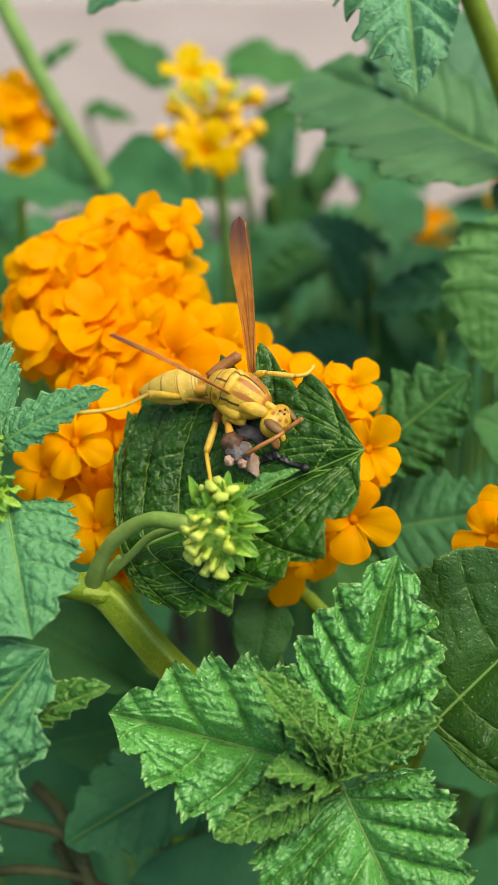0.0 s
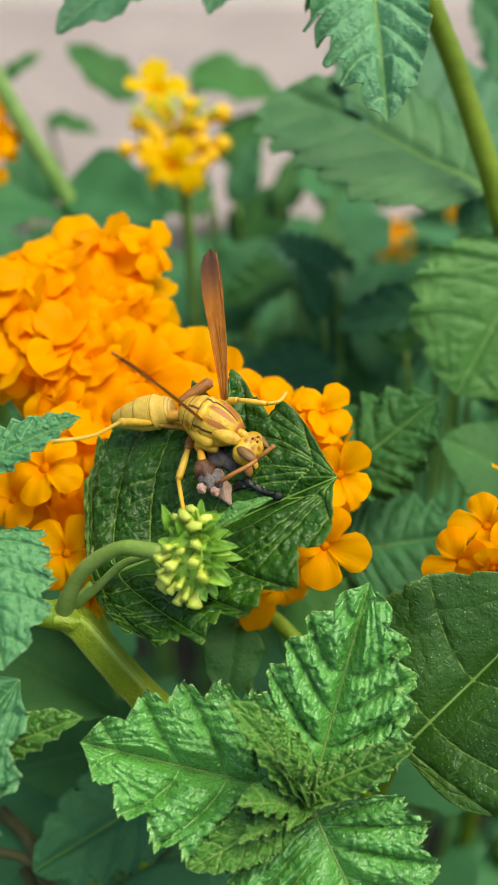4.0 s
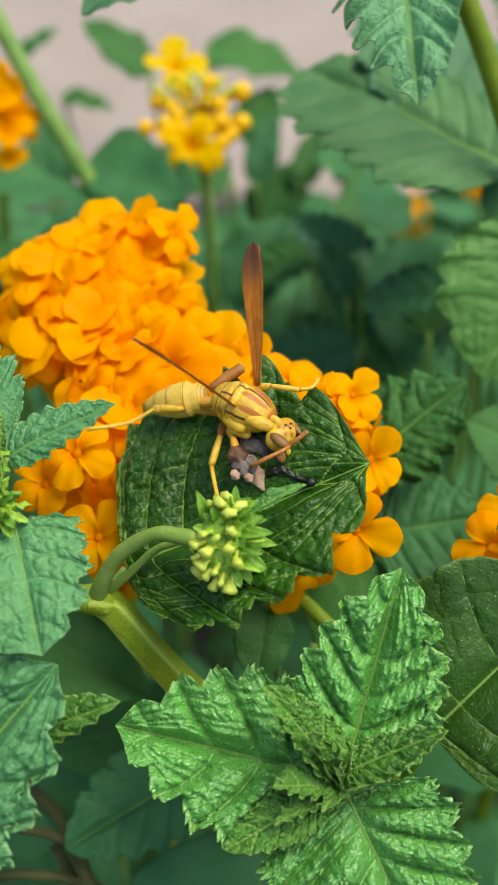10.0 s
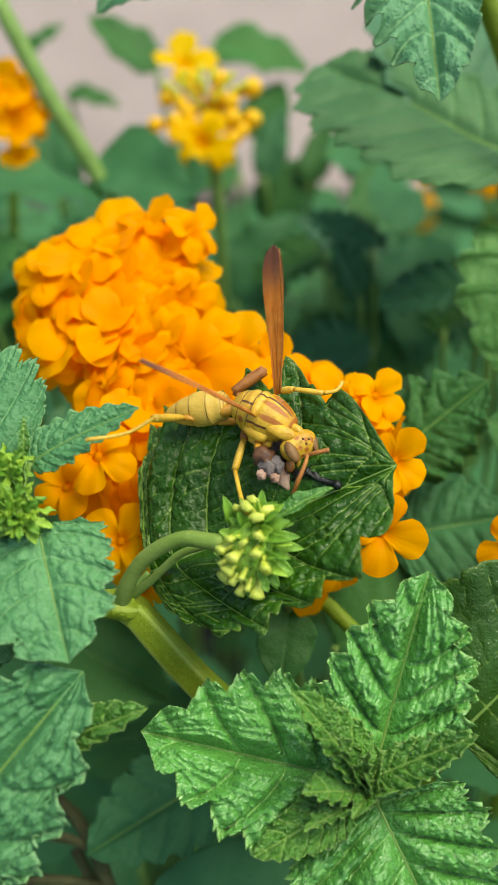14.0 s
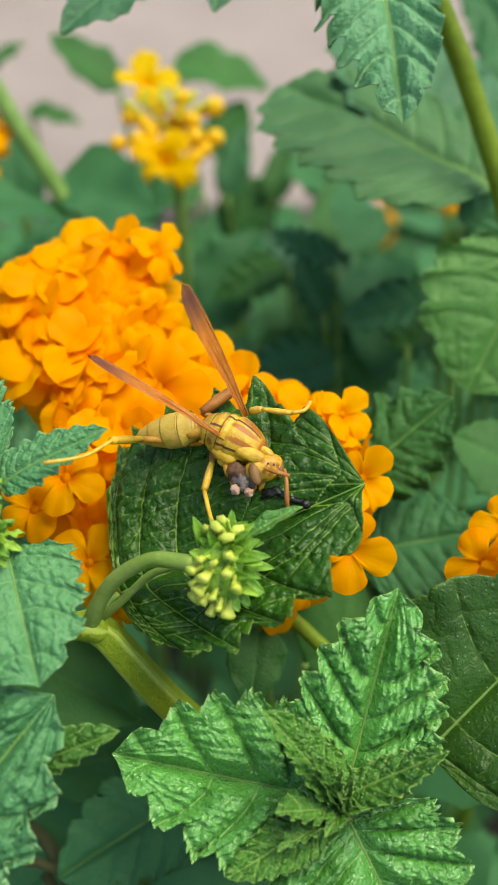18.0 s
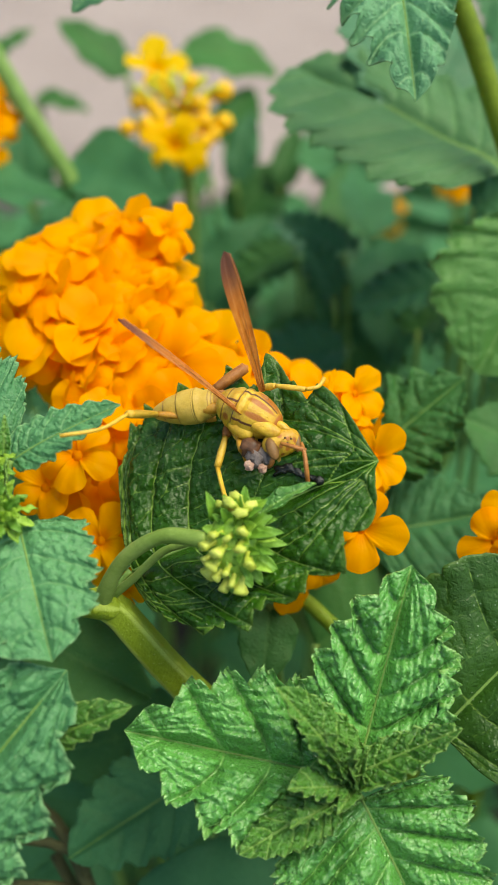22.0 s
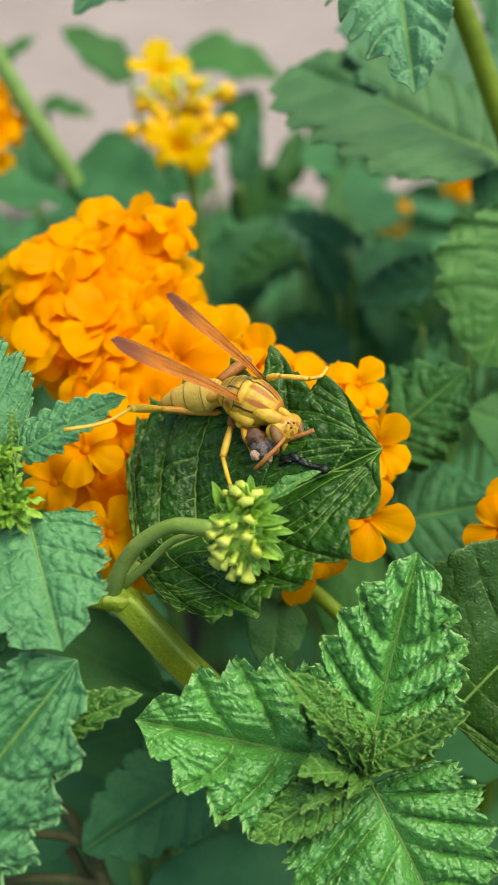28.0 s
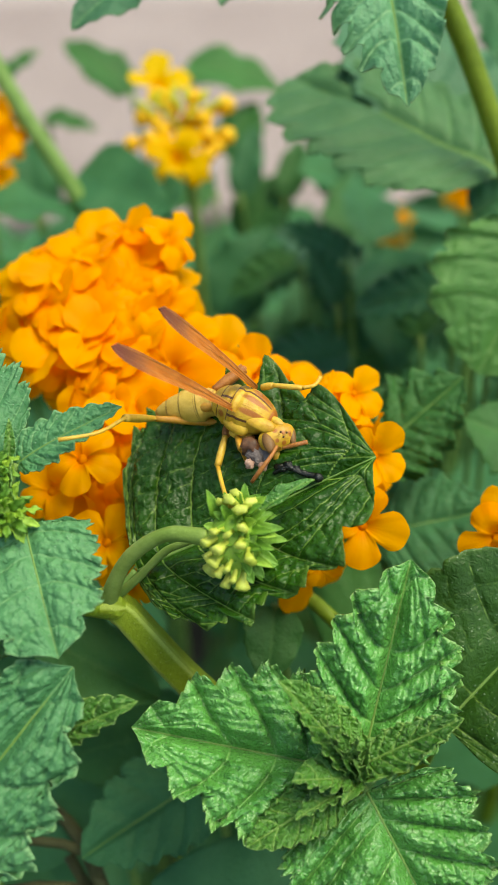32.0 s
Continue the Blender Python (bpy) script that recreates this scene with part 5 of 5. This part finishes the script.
# dry twigs low in the shrub
for pts, rad, mat, text in (
    ([(-4.66, -6.65, -2.80), (-3.83, -6.77, -2.60), (-2.93, -6.85, -2.40), (-2.73, -7.83, -3.00)], [0.08, 0.11, 0.12, 0.12], STEM_BROWN, "brownish twig low in the shrub"),
    ([(-3.38, -7.24, -3.20), (-3.02, -7.91, -3.20), (-2.69, -8.97, -3.40)], [0.10, 0.12, 0.14], STEM_BROWN, "brown woody twig low in the shrub"),
    ([(-4.39, -7.58, -2.60), (-3.69, -7.47, -2.50), (-3.06, -7.57, -2.60)], [0.08, 0.09, 0.08], STEM_BROWN, "thin brownish twig low in the shrub"),
    ([(-3.89, -6.39, -3.60), (-3.33, -6.81, -3.40), (-3.09, -7.01, -3.00)], [0.12, 0.14, 0.12], STEM_BROWN, "brownish twig low in the shrub"),
):
    tw = thing("twig", pts[0], text, "twig", "low twigs")
    part("shaft", tube([*pts, foot(pts[-1], 0.6, 1)], rad + [0.14], 9, 26, 0.2), mat, tw)


# ---- undergrowth ----
def undergrowth():
    """The shaded mass of the shrub, from the soil up to its uneven top, as many small leaves."""
    rnd = random.Random(5)
    sets = []
    for k in range(2300):
        g, r = rnd.uniform(0, 6.28), math.sqrt(rnd.random())
        x = 0.48 * r * math.cos(g)
        y = 0.29 + 0.32 * r * math.sin(g)
        top = 0.52 - (y + 0.125) * 0.505 - 0.05 * max(0.0, y - 0.2) / 0.4 + 0.03 * noise.noise(Vector((x * 9, y * 9, 2)))
        if y < 0.10:
            top = min(top, 0.345)
        z = top * (1 - rnd.random() ** 1.5 * 0.9)
        size = rnd.uniform(2.2, 4.2)
        g = rnd.uniform(0, 6.28)
        base = BACK @ (Vector((x, y, z)) - Vector((0, 0, HEIGHT))) * 100
        tip = base + BACK @ Vector((math.cos(g), math.sin(g), rnd.uniform(-0.5, 0.3))) * size
        nrm = BACK @ Vector((rnd.uniform(-0.5, 0.5), rnd.uniform(-0.9, 0.2), 1))
        w = size * rnd.uniform(0.26, 0.36)
        sets.append(blade(base, tip, nrm, w, w, teeth=6, tooth=0.14, grid=(12, 6), thick=0, seed=k, quilt=0.01))
    ob = thing("undergrowth", (0, 0, 0), "deep green shaded lantana foliage", "foliage", "", "stuff")
    v, f, u = join(*sets)
    me = mesh_of("undergrowth", (np.array(v)) * 0.01, f, u)
    me.materials.append(LEAF_DEEP)
    bpy.data.objects.remove(ob)
    ob = new("undergrowth", me)
    ob.matrix_world = Matrix.Translation((0, 0, HEIGHT)) @ AXES.to_4x4()
    tagged(ob, "deep green shaded lantana foliage", "foliage", "", "stuff")


undergrowth()

# ---- the wasp ----
TH = (-0.01, 0.35, 0.25)
wasp = thing("wasp", TH, "yellow and rust-brown paper wasp feeding on a leaf", "wasp")
thorax = part("thorax", egg((-0.50, 0.60, 0.24), (0.36, 0.20, 0.50), lambda t: (0.285 + 0.06 * math.sin(math.pi * min(1.0, t * 1.1))) * max(4 * t * (1 - t), 0) ** 0.34 * (1 - 0.07 * math.exp(-((t - 0.33) / 0.03) ** 2) - 0.07 * math.exp(-((t - 0.47) / 0.03) ** 2) - 0.06 * math.exp(-((t - 0.19) / 0.03) ** 2)), 1.0, (0, 0.2, 1), 40, 60), WASP_BACK, wasp, "yellow thorax with rust patches and brown sutures")


def plate(name, a, b, r, flat, mat, hint=(0, 0.2, 1)):
    return part(name, egg(a, b, lambda t: r * max(4 * t * (1 - t), 0) ** 0.28, flat, hint, 22, 16, 0.06), mat, thorax)


plate("collar", (-0.05, 0.26, 0.64), (0.35, 0.11, 0.70), 0.10, 0.7, WASP_YELLOW)
plate("side_plate", (-0.35, 0.29, 0.45), (-0.02, 0.09, 0.56), 0.13, 0.8, WASP_YELLOW)
plate("side_plate", (-0.29, 0.10, 0.38), (0.04, 0.00, 0.48), 0.08, 0.8, WASP_YELLOW)
plate("neck", (0.30, 0.27, 0.58), (0.48, 0.14, 0.62), 0.065, 0.9, WASP_YELLOW)
plate("wing_root", (0.03, 0.67, 0.45), (0.19, 0.57, 0.55), 0.048, 0.8, WASP_RUST)
plate("wing_root", (-0.28, 0.42, 0.58), (-0.11, 0.34, 0.66), 0.048, 0.8, WASP_RUST)
part("waist", egg((-0.47, 0.48, 0.15), (-0.83, 0.48, 0.02), oval(0.095), 1.0, (0, 0, 1), 14, 10), WASP_AMBER, wasp, "narrow amber waist")
AB_A, AB_B = Vector((-0.70, 0.58, 0.05)), Vector((-1.69, 0.42, -0.30))


def belly(t):
    return 0.255 * max(4 * t * (1 - t), 0) ** 0.50 * (1.32 - 0.68 * t) * (1 - 0.14 * math.exp(-((t - 0.21) / 0.05) ** 2))


ab = part("abdomen", egg(AB_A, AB_B, lambda t: belly(t) * 0.985, 0.9, (0, 0, 1), 26, 24), WASP_SEAM, wasp, "pale yellow abdomen with narrow brown rings")
for k, (t0, t1) in enumerate(((0.04, 0.30), (0.312, 0.55), (0.558, 0.76), (0.766, 0.94))):
    part("abdomen_ring", egg(AB_A + (AB_B - AB_A) * t0, AB_A + (AB_B - AB_A) * t1, lambda s, a=t0, b=t1: belly(a + (b - a) * s) * (0.98 + 0.05 * s), 0.9, (0, 0, 1), 26, 8), WASP_BELLY, ab)
head = part("head", egg((0.28, -0.19, 0.58), (0.65, 0.23, 0.58), lambda t: 0.195 * max(4 * t * (1 - t), 0) ** 0.40, 0.85, (0.4, 0.2, 1), 26, 20), WASP_FACE, wasp, "yellow head")
part("eye", egg((0.26, -0.02, 0.67), (0.48, -0.25, 0.76), oval(0.085), 0.7, (0, 0, 1), 16, 14), WASP_EYE, head, "brown compound eye")
part("eye", egg((0.57, 0.24, 0.64), (0.71, 0.00, 0.70), oval(0.052), 0.7, (0, 0, 1), 16, 14), WASP_EYE, head, "brown compound eye")
for q in ((0.44, 0.07, 0.80), (0.50, 0.02, 0.82), (0.52, 0.10, 0.80)):
    part("ocellus", egg(Vector(q) - Vector((0, 0, 0.03)), Vector(q) + Vector((0, 0, 0.03)), oval(0.017), 1, (0, 1, 0), 8, 6), WASP_DARK, head)
part("mandible", egg((0.42, -0.18, 0.55), (0.49, -0.37, 0.50), oval(0.07), 0.7, (0, 0, 1), 12, 8), WASP_RUST, head, "rust-brown jaw")
part("mandible", egg((0.55, -0.12, 0.55), (0.60, -0.28, 0.50), oval(0.05), 0.7, (0, 0, 1), 12, 8), WASP_YELLOW, head, "yellow jaw")
antenna_a = part("antenna", tube([(0.59, -0.13, 0.82), (0.48, -0.21, 0.92), (0.27, -0.33, 0.95), (0.07, -0.45, 0.85)], [0.024, 0.030, 0.034, 0.028], 8, 16), WASP_RUST, wasp, "rust-orange antenna")
antenna_b = part("antenna", tube([(0.55, -0.16, 0.80), (0.69, -0.05, 0.90), (0.83, 0.05, 0.90)], [0.024, 0.033, 0.034], 8, 12), WASP_RUST, wasp, "rust-orange antenna")


LEGS = []


def leg(joints, radii, mats, label):
    """Coxa to foot: upper leg, shin and foot in turn, each from joint to joint."""
    top = part("leg", tube([joints[0], joints[1]], [radii[0], radii[0] * 1.15, radii[0] * 0.8], 10, 10), mats[0], wasp, label)
    part("shin", tube([joints[1], joints[2]], [radii[1] * 0.7, radii[1], radii[1] * 0.9], 8, 8), mats[1], top)
    LEGS.append(top)
    part("foot", tube(joints[2:], [radii[2], radii[2] * 0.9, radii[2] * 1.1], 8, 10), mats[2], top)


YR = (WASP_LEG, WASP_LEG, WASP_LEG)
leg([(-0.34, 0.17, 0.15), (-0.40, 0.00, 0.30), (-0.52, -0.43, 0.40), (-0.43, -0.77, 0.80), (-0.33, -0.97, 1.40)], [0.07, 0.058, 0.034], (WASP_RUST, WASP_LEG, WASP_LEG), "yellow front leg")
leg([(-0.28, 0.10, 0.20), (-0.22, -0.02, 0.45), (-0.17, -0.20, 0.60), (-0.10, -0.34, 0.50)], [0.060, 0.062, 0.045], (WASP_AMBER, WASP_AMBER, WASP_AMBER), "yellow middle leg")
leg([(0.15, 0.69, 0.20), (0.30, 0.71, 0.35), (0.71, 0.65, 0.50), (0.89, 0.69, 0.50), (0.98, 0.81, 0.40)], [0.05, 0.042, 0.030], YR, "yellow far leg")
leg([(0.04, 0.29, -0.20), (-0.95, 0.37, 0.05), (-1.27, 0.35, 1.05), (-1.59, 0.15, 1.40), (-2.10, 0.06, 1.55)], [0.055, 0.062, 0.028], (WASP_AMBER, WASP_LEG, WASP_LEG), "yellow hind leg")
leg([(-0.31, 0.55, -0.10), (-0.56, 0.68, -0.10), (-0.11, 1.00, -0.15), (-0.30, 0.87, -0.60)], [0.05, 0.092, 0.045], (WASP_RUST, WASP_RUST, WASP_RUST), "rust-brown far hind leg")

LENGTH = 2.2


def wing_shape(length, width, fold):
    """A narrow folded wing along +x from its hinge, normal +z, leading edge +y, in metres."""
    ns, nq = 30, 8
    v, u, f = [], [], []
    for i in range(ns + 1):
        s = i / ns
        wide = width * (0.36 + 0.64 * min(1, s / 0.72) ** 1.2) * (1 - max(0, (s - 0.80) / 0.20) ** 2.6) ** 0.5 if s < 1 else 0.004
        for j in range(nq + 1):
            q = j / nq
            v.append((length * s, wide * (q - 0.35), 0.02 * math.sin(3 * s) + fold * abs(q - 0.45) * wide + 0.012 * math.sin(q * 14 + s * 5)))
            u.append((q, s))
    for i in range(ns):
        for j in range(nq):
            a = i * (nq + 1) + j
            f.append((a, a + nq + 1, a + nq + 2, a + 1))
    return [tuple(c * 0.01 for c in p) for p in v], f, u


def build_wing(hinge, label):
    v, f, u = wing_shape(LENGTH, 0.32, 0.26)
    me = mesh_of("wing", v, f, u)
    me.materials.append(WING)
    w = new("wing", me)
    w.parent = wasp
    ORIGIN[w.name] = Vector((0, 0, 0))
    tagged(w, label)
    for y0, y1, s1, r in ((-0.03, -0.12, 0.97, 0.014), (0.02, 0.17, 0.80, 0.004), (0.0, 0.05, 0.62, 0.005), (0.0, -0.02, 0.84, 0.0035)):
        part("vein", tube([(0.02, y0, 0.025), (LENGTH * 0.5, (y0 + y1) * 0.6, 0.04), (LENGTH * s1, y1 * (0.55 if s1 > 0.9 else 1), 0.03)], [r * 1.3, r, r * 0.6], 6, 14), WASP_RUST, w)
    return w


HINGE_NEAR, HINGE_FAR = (-0.20, 0.39, 0.60), (0.11, 0.70, 0.35)
wing_near = build_wing(HINGE_NEAR, "rust-brown smoky folded wing")
wing_far = build_wing(HINGE_FAR, "rust-brown smoky folded wing")

# what the wasp feeds on
prey = thing("prey_remains", (0.13, -0.33, 0.30), "chewed grey and pinkish caterpillar remains", "prey")
PREY_AT = prey.matrix_world.copy()
part("lump", egg((-0.12, -0.02, 0.25), (0.38, -0.37, 0.40), lambda t: 0.15 * max(4 * t * (1 - t), 0) ** 0.5, 0.9, (0, 0, 1), 18, 14, 0.8), PREY_GREY, prey, "dark grey wet lump")
part("shred", egg((-0.05, -0.28, 0.50), (0.24, -0.77, 0.58), lambda t: 0.12 * max(4 * t * (1 - t), 0) ** 0.5 * (1.2 - 0.6 * t), 0.5, (0, 0, 1), 16, 14, 0.8), FLESH, prey, "pinkish torn shred")
for a, b, r, mat, text in (((-0.25, -0.18, 0.68), (-0.05, -0.41, 0.78), 0.13, WASP_DARK, "dark brown wet lump"), ((-0.18, -0.33, 0.73), (-0.02, -0.56, 0.83), 0.11, PREY_GREY, "dark grey wet lump"), ((-0.01, -0.28, 0.73), (0.09, -0.53, 0.78), 0.085, PREY_GREY, "dark grey wet lump"),
                           ((-0.22, -0.48, 0.83), (-0.12, -0.60, 0.88), 0.06, FLESH, "pinkish torn shred"), ((-0.03, -0.53, 0.88), (0.06, -0.63, 0.93), 0.055, FLESH, "pinkish torn shred"), ((-0.14, -0.18, 0.40), (-0.04, -0.34, 0.48), 0.06, PREY_GREY, "grey shred")):
    part("shred", egg(a, b, oval(r), 0.8, (0, 0, 1), 14, 12, 0.9), mat, prey, text)
strip = thing("black_scrap", (0.59, -0.52, 0.40), "shiny black beaded scrap on the leaf", "scrap")
part("strand", join(tube([(0.26, -0.56, 0.58), (0.45, -0.48, 0.66), (0.65, -0.56, 0.72), (0.87, -0.62, 0.80)], [0.025, 0.04, 0.032, 0.032], 8, 22, 0.7),
                    *[egg(a, b, oval(r), 0.9, (0, 0, 1), 12, 9, 0.7) for a, b, r in (((0.27, -0.45, 0.55), (0.44, -0.52, 0.68), 0.055), ((0.40, -0.42, 0.60), (0.54, -0.50, 0.72), 0.062), ((0.52, -0.47, 0.65), (0.66, -0.56, 0.72), 0.05), ((0.62, -0.53, 0.70), (0.78, -0.62, 0.75), 0.04))]), PREY_BLACK, strip)
part("bead", egg((0.81, -0.62, 0.75), (0.93, -0.64, 0.85), oval(0.072), 1, (0, 0, 1), 12, 10), PREY_BLACK, strip, "black bead")


# ---- what moves ----
def wasp_pose(dx, dy, turn=0.0):
    m = Matrix.Translation(at((TH[0] + dx, TH[1] + dy, TH[2]))) @ AXES.to_4x4()
    return m @ Matrix.Rotation(radians(turn), 4, "Z")


BODY = [(0, 0, 0, 0), (3.5, 0, 0, 0), (5.5, 0.01, 0, 0), (10, 0, 0, 0), (11.5, -0.04, -0.03, 0), (13.5, -0.05, -0.07, 0), (15.5, -0.05, -0.13, 0), (19, -0.04, -0.12, 0), (21, 0.0, -0.10, 0), (24.5, 0.0, -0.10, 0), (26.5, -0.05, -0.05, 0), (29, -0.04, -0.05, 0), (32, -0.06, -0.05, 0)]
ABDOMEN_IN = [(0, 0.10, 0.01), (6, 0.11, 0.01), (10, 0.12, -0.01), (13.5, 0.15, -0.01), (15.5, 0.20, 0.01), (24.5, 0.21, -0.01), (26.5, 0.28, -0.01), (32, 0.29, -0.01)]
HIND_REACH = [(0, 0, 0), (10, 0, 0), (13.5, -0.22, 0.0), (15.5, -0.43, 0.03), (24.5, -0.44, 0.03), (26.5, -0.44, -0.04), (32, -0.44, -0.05)]


def wing_pose(t, hinge, tip, normal):
    """The wing from its hinge towards the tip (cm, bush's axes) at t, facing the normal, in the wasp's space."""
    times = [r[0] for r in BODY]
    shift = Vector((float(np.interp(t, times, [r[1] for r in BODY])), float(np.interp(t, times, [r[2] for r in BODY])), 0))
    x = Vector(tip) - shift - Vector(hinge)
    x.z = math.sqrt(max(LENGTH ** 2 - x.x ** 2 - x.y ** 2, 0.0))
    x.normalize()
    z = Vector(normal)
    z = (z - x * z.dot(x)).normalized()
    y = z.cross(x)
    m = Matrix((x, y, z)).transposed().to_4x4()
    return Matrix.Translation((Vector(hinge) - Vector(TH)) * 0.01) @ m


def turned(pivot, angle, dx=0.0, dy=0.0):
    """A turn of a part about a pivot (cm, bush's axes), in the wasp's space."""
    c = (Vector(pivot) - Vector(TH)) * 0.01
    return Matrix.Translation(c + Vector((dx, dy, 0)) * 0.01) @ Matrix.Rotation(radians(angle), 4, "Z") @ Matrix.Translation(-c)


def motions():
    walk(wasp, [(t, wasp_pose(*r)) for t, *r in BODY])
    walk(ab, [(t, Matrix.Translation((0.01 * dx, 0.01 * dy, 0))) for t, dx, dy in ABDOMEN_IN])
    walk(LEGS[3], [(t, Matrix.Translation((0.01 * dx, 0.01 * dy, 0))) for t, dx, dy in HIND_REACH])
    walk(prey, [(t, Matrix.Translation(AXES @ Vector((dx, dy, dz)) * 0.01) @ PREY_AT) for t, dx, dy, dz in ((0, 0, 0, 0), (10, 0, 0, 0), (13.5, 0.0, 0.03, 0), (15.5, 0.06, 0.10, -0.12), (32, 0.09, 0.12, -0.14))])
    for lg in LEGS[:3] + LEGS[4:]:
        walk(lg, [(t, Matrix.Translation((-0.008 * dx, -0.008 * dy, 0))) for t, dx, dy, a in BODY])
    nod = [(0, 0), (1, 4), (2.5, 6), (3.5, 0), (6, 3), (8.5, -3), (10, 0), (11, -2), (12.5, -6), (13.5, -14), (15.5, -30), (16.5, -26), (17.2, -32), (19, -30), (20.5, -24), (21.5, -30), (23, -26), (24.5, -32), (26.5, -26), (27.4, -20), (28.5, -26), (30, -22), (31, -28), (32, -26)]
    c = (Vector((0.46, 0.02, 0.58)) - Vector(TH)) * 0.01
    aside = [(0, 32), (10, 32), (13.5, 22), (15.5, 10), (24.5, 10), (26.5, 14), (32, 14)]
    rows = []
    for t, a in nod:
        yaw = float(np.interp(t, [q[0] for q in aside], [q[1] for q in aside]))
        sideways = Matrix.Translation(c) @ Matrix.Rotation(radians(yaw), 4, Vector((-0.73, 0.68, 0))) @ Matrix.Translation(-c)
        rows.append((t, turned((0.46, 0.02, 0.58), a, 0.10 * a / 30, 0.03 * a / 30) @ sideways))
    walk(head, rows)
    walk(antenna_a, [(t, turned((0.59, -0.13, 0.82), a, dx, dy)) for t, a, dx, dy in ((0, 0, 0, 0), (2.5, -6, 0, 0), (3.5, 0, 0, 0), (9, -4, 0, 0), (12.5, 8, -0.05, 0), (13.5, 25, -0.12, 0), (15.5, 66, 0.03, 0.10), (17.2, 60, 0.03, 0.10), (20, 68, 0.04, 0.12), (24.5, 58, 0.02, 0.10), (26.5, 20, -0.2, 0), (29, 14, -0.2, 0), (32, 22, -0.22, 0))])
    walk(antenna_b, [(t, turned((0.55, -0.16, 0.80), a, dx, dy)) for t, a, dx, dy in ((0, 0, 0, 0), (9, 4, 0, 0), (13.5, -14, -0.05, 0), (15.5, -50, -0.20, 0.14), (20, -54, -0.20, 0.14), (24.5, -48, -0.20, 0.14), (26.5, -16, -0.1, 0), (32, -24, -0.1, 0))])
    far_rows = [
        (0, (-0.06, 2.76, 0.70), (0.45, 0.0, 0.9)), (1, (-0.22, 2.73, 0.70), (0.45, 0.0, 0.9)), (2, (-0.20, 2.73, 0.70), (0.45, 0.0, 0.9)), (3, (-0.09, 2.70, 0.70), (0.45, 0.0, 0.9)),
        (6, (-0.08, 2.59, 0.70), (0.45, 0.0, 0.9)), (8, (0.04, 2.55, 0.70), (0.45, 0.0, 0.9)), (10, (0.05, 2.54, 0.70), (0.45, 0.0, 0.9)), (12, (0.12, 2.56, 0.70), (0.45, 0.0, 0.9)),
        (13.5, (-0.00, 2.55, 0.70), (0.45, 0.0, 0.9)), (16.1, (-0.04, 2.59, 0.70), (0.45, 0.0, 0.9)), (16.4, (-0.78, 2.29, 0.80), (0.5, 0.3, 0.8)), (19, (-0.77, 2.31, 0.80), (0.5, 0.3, 0.8)), (20, (-0.63, 2.35, 0.80), (0.5, 0.3, 0.8)),
        (21, (-0.41, 2.38, 0.80), (0.5, 0.2, 0.85)), (23.5, (-0.46, 2.38, 0.80), (0.5, 0.2, 0.85)), (24.5, (-0.59, 2.37, 0.80), (0.5, 0.25, 0.8)), (26.5, (-1.19, 1.77, 1.10), (0.4, 0.6, 0.9)), (32, (-1.21, 1.63, 1.10), (0.4, 0.6, 0.9)),
    ]
    walk(wing_far, [(t, wing_pose(t, HINGE_FAR, p, n)) for t, p, n in far_rows])
    near_rows = [
        (0, (-1.61, 1.02, 1.10), (0.25, 0.9, 0.42)), (1, (-1.33, 1.01, 1.30), (0.25, 0.9, 0.42)), (2.5, (-1.12, 1.06, 1.40), (0.25, 0.9, 0.42)), (3.5, (-1.21, 1.12, 1.40), (0.25, 0.9, 0.4)),
        (6, (-1.23, 1.21, 1.40), (0.25, 1, 0.35)), (8.5, (-1.17, 1.26, 1.40), (0.25, 1, 0.35)), (10, (-1.44, 1.19, 1.30), (0.25, 1, 0.35)), (12, (-1.53, 1.22, 1.30), (0.25, 1, 0.4)), (13.3, (-1.66, 1.05, 1.20), (0.25, 1, 0.45)),
        (16.1, (-1.85, 0.95, 1.20), (0.3, 0.9, 0.6)), (16.5, (-2.03, 1.36, 0.80), (0.3, 0.95, 0.55)), (19, (-2.03, 1.38, 0.80), (0.3, 0.95, 0.55)), (20, (-1.89, 1.46, 0.80), (0.3, 0.95, 0.55)),
        (24.5, (-1.79, 1.44, 0.80), (0.3, 0.95, 0.55)), (26.5, (-1.93, 1.12, 0.90), (0.3, 0.7, 1.0)), (32, (-1.83, 1.15, 0.90), (0.3, 0.7, 1.0)),
    ]
    walk(wing_near, [(t, wing_pose(t, HINGE_NEAR, p, n)) for t, p, n in near_rows])


motions()
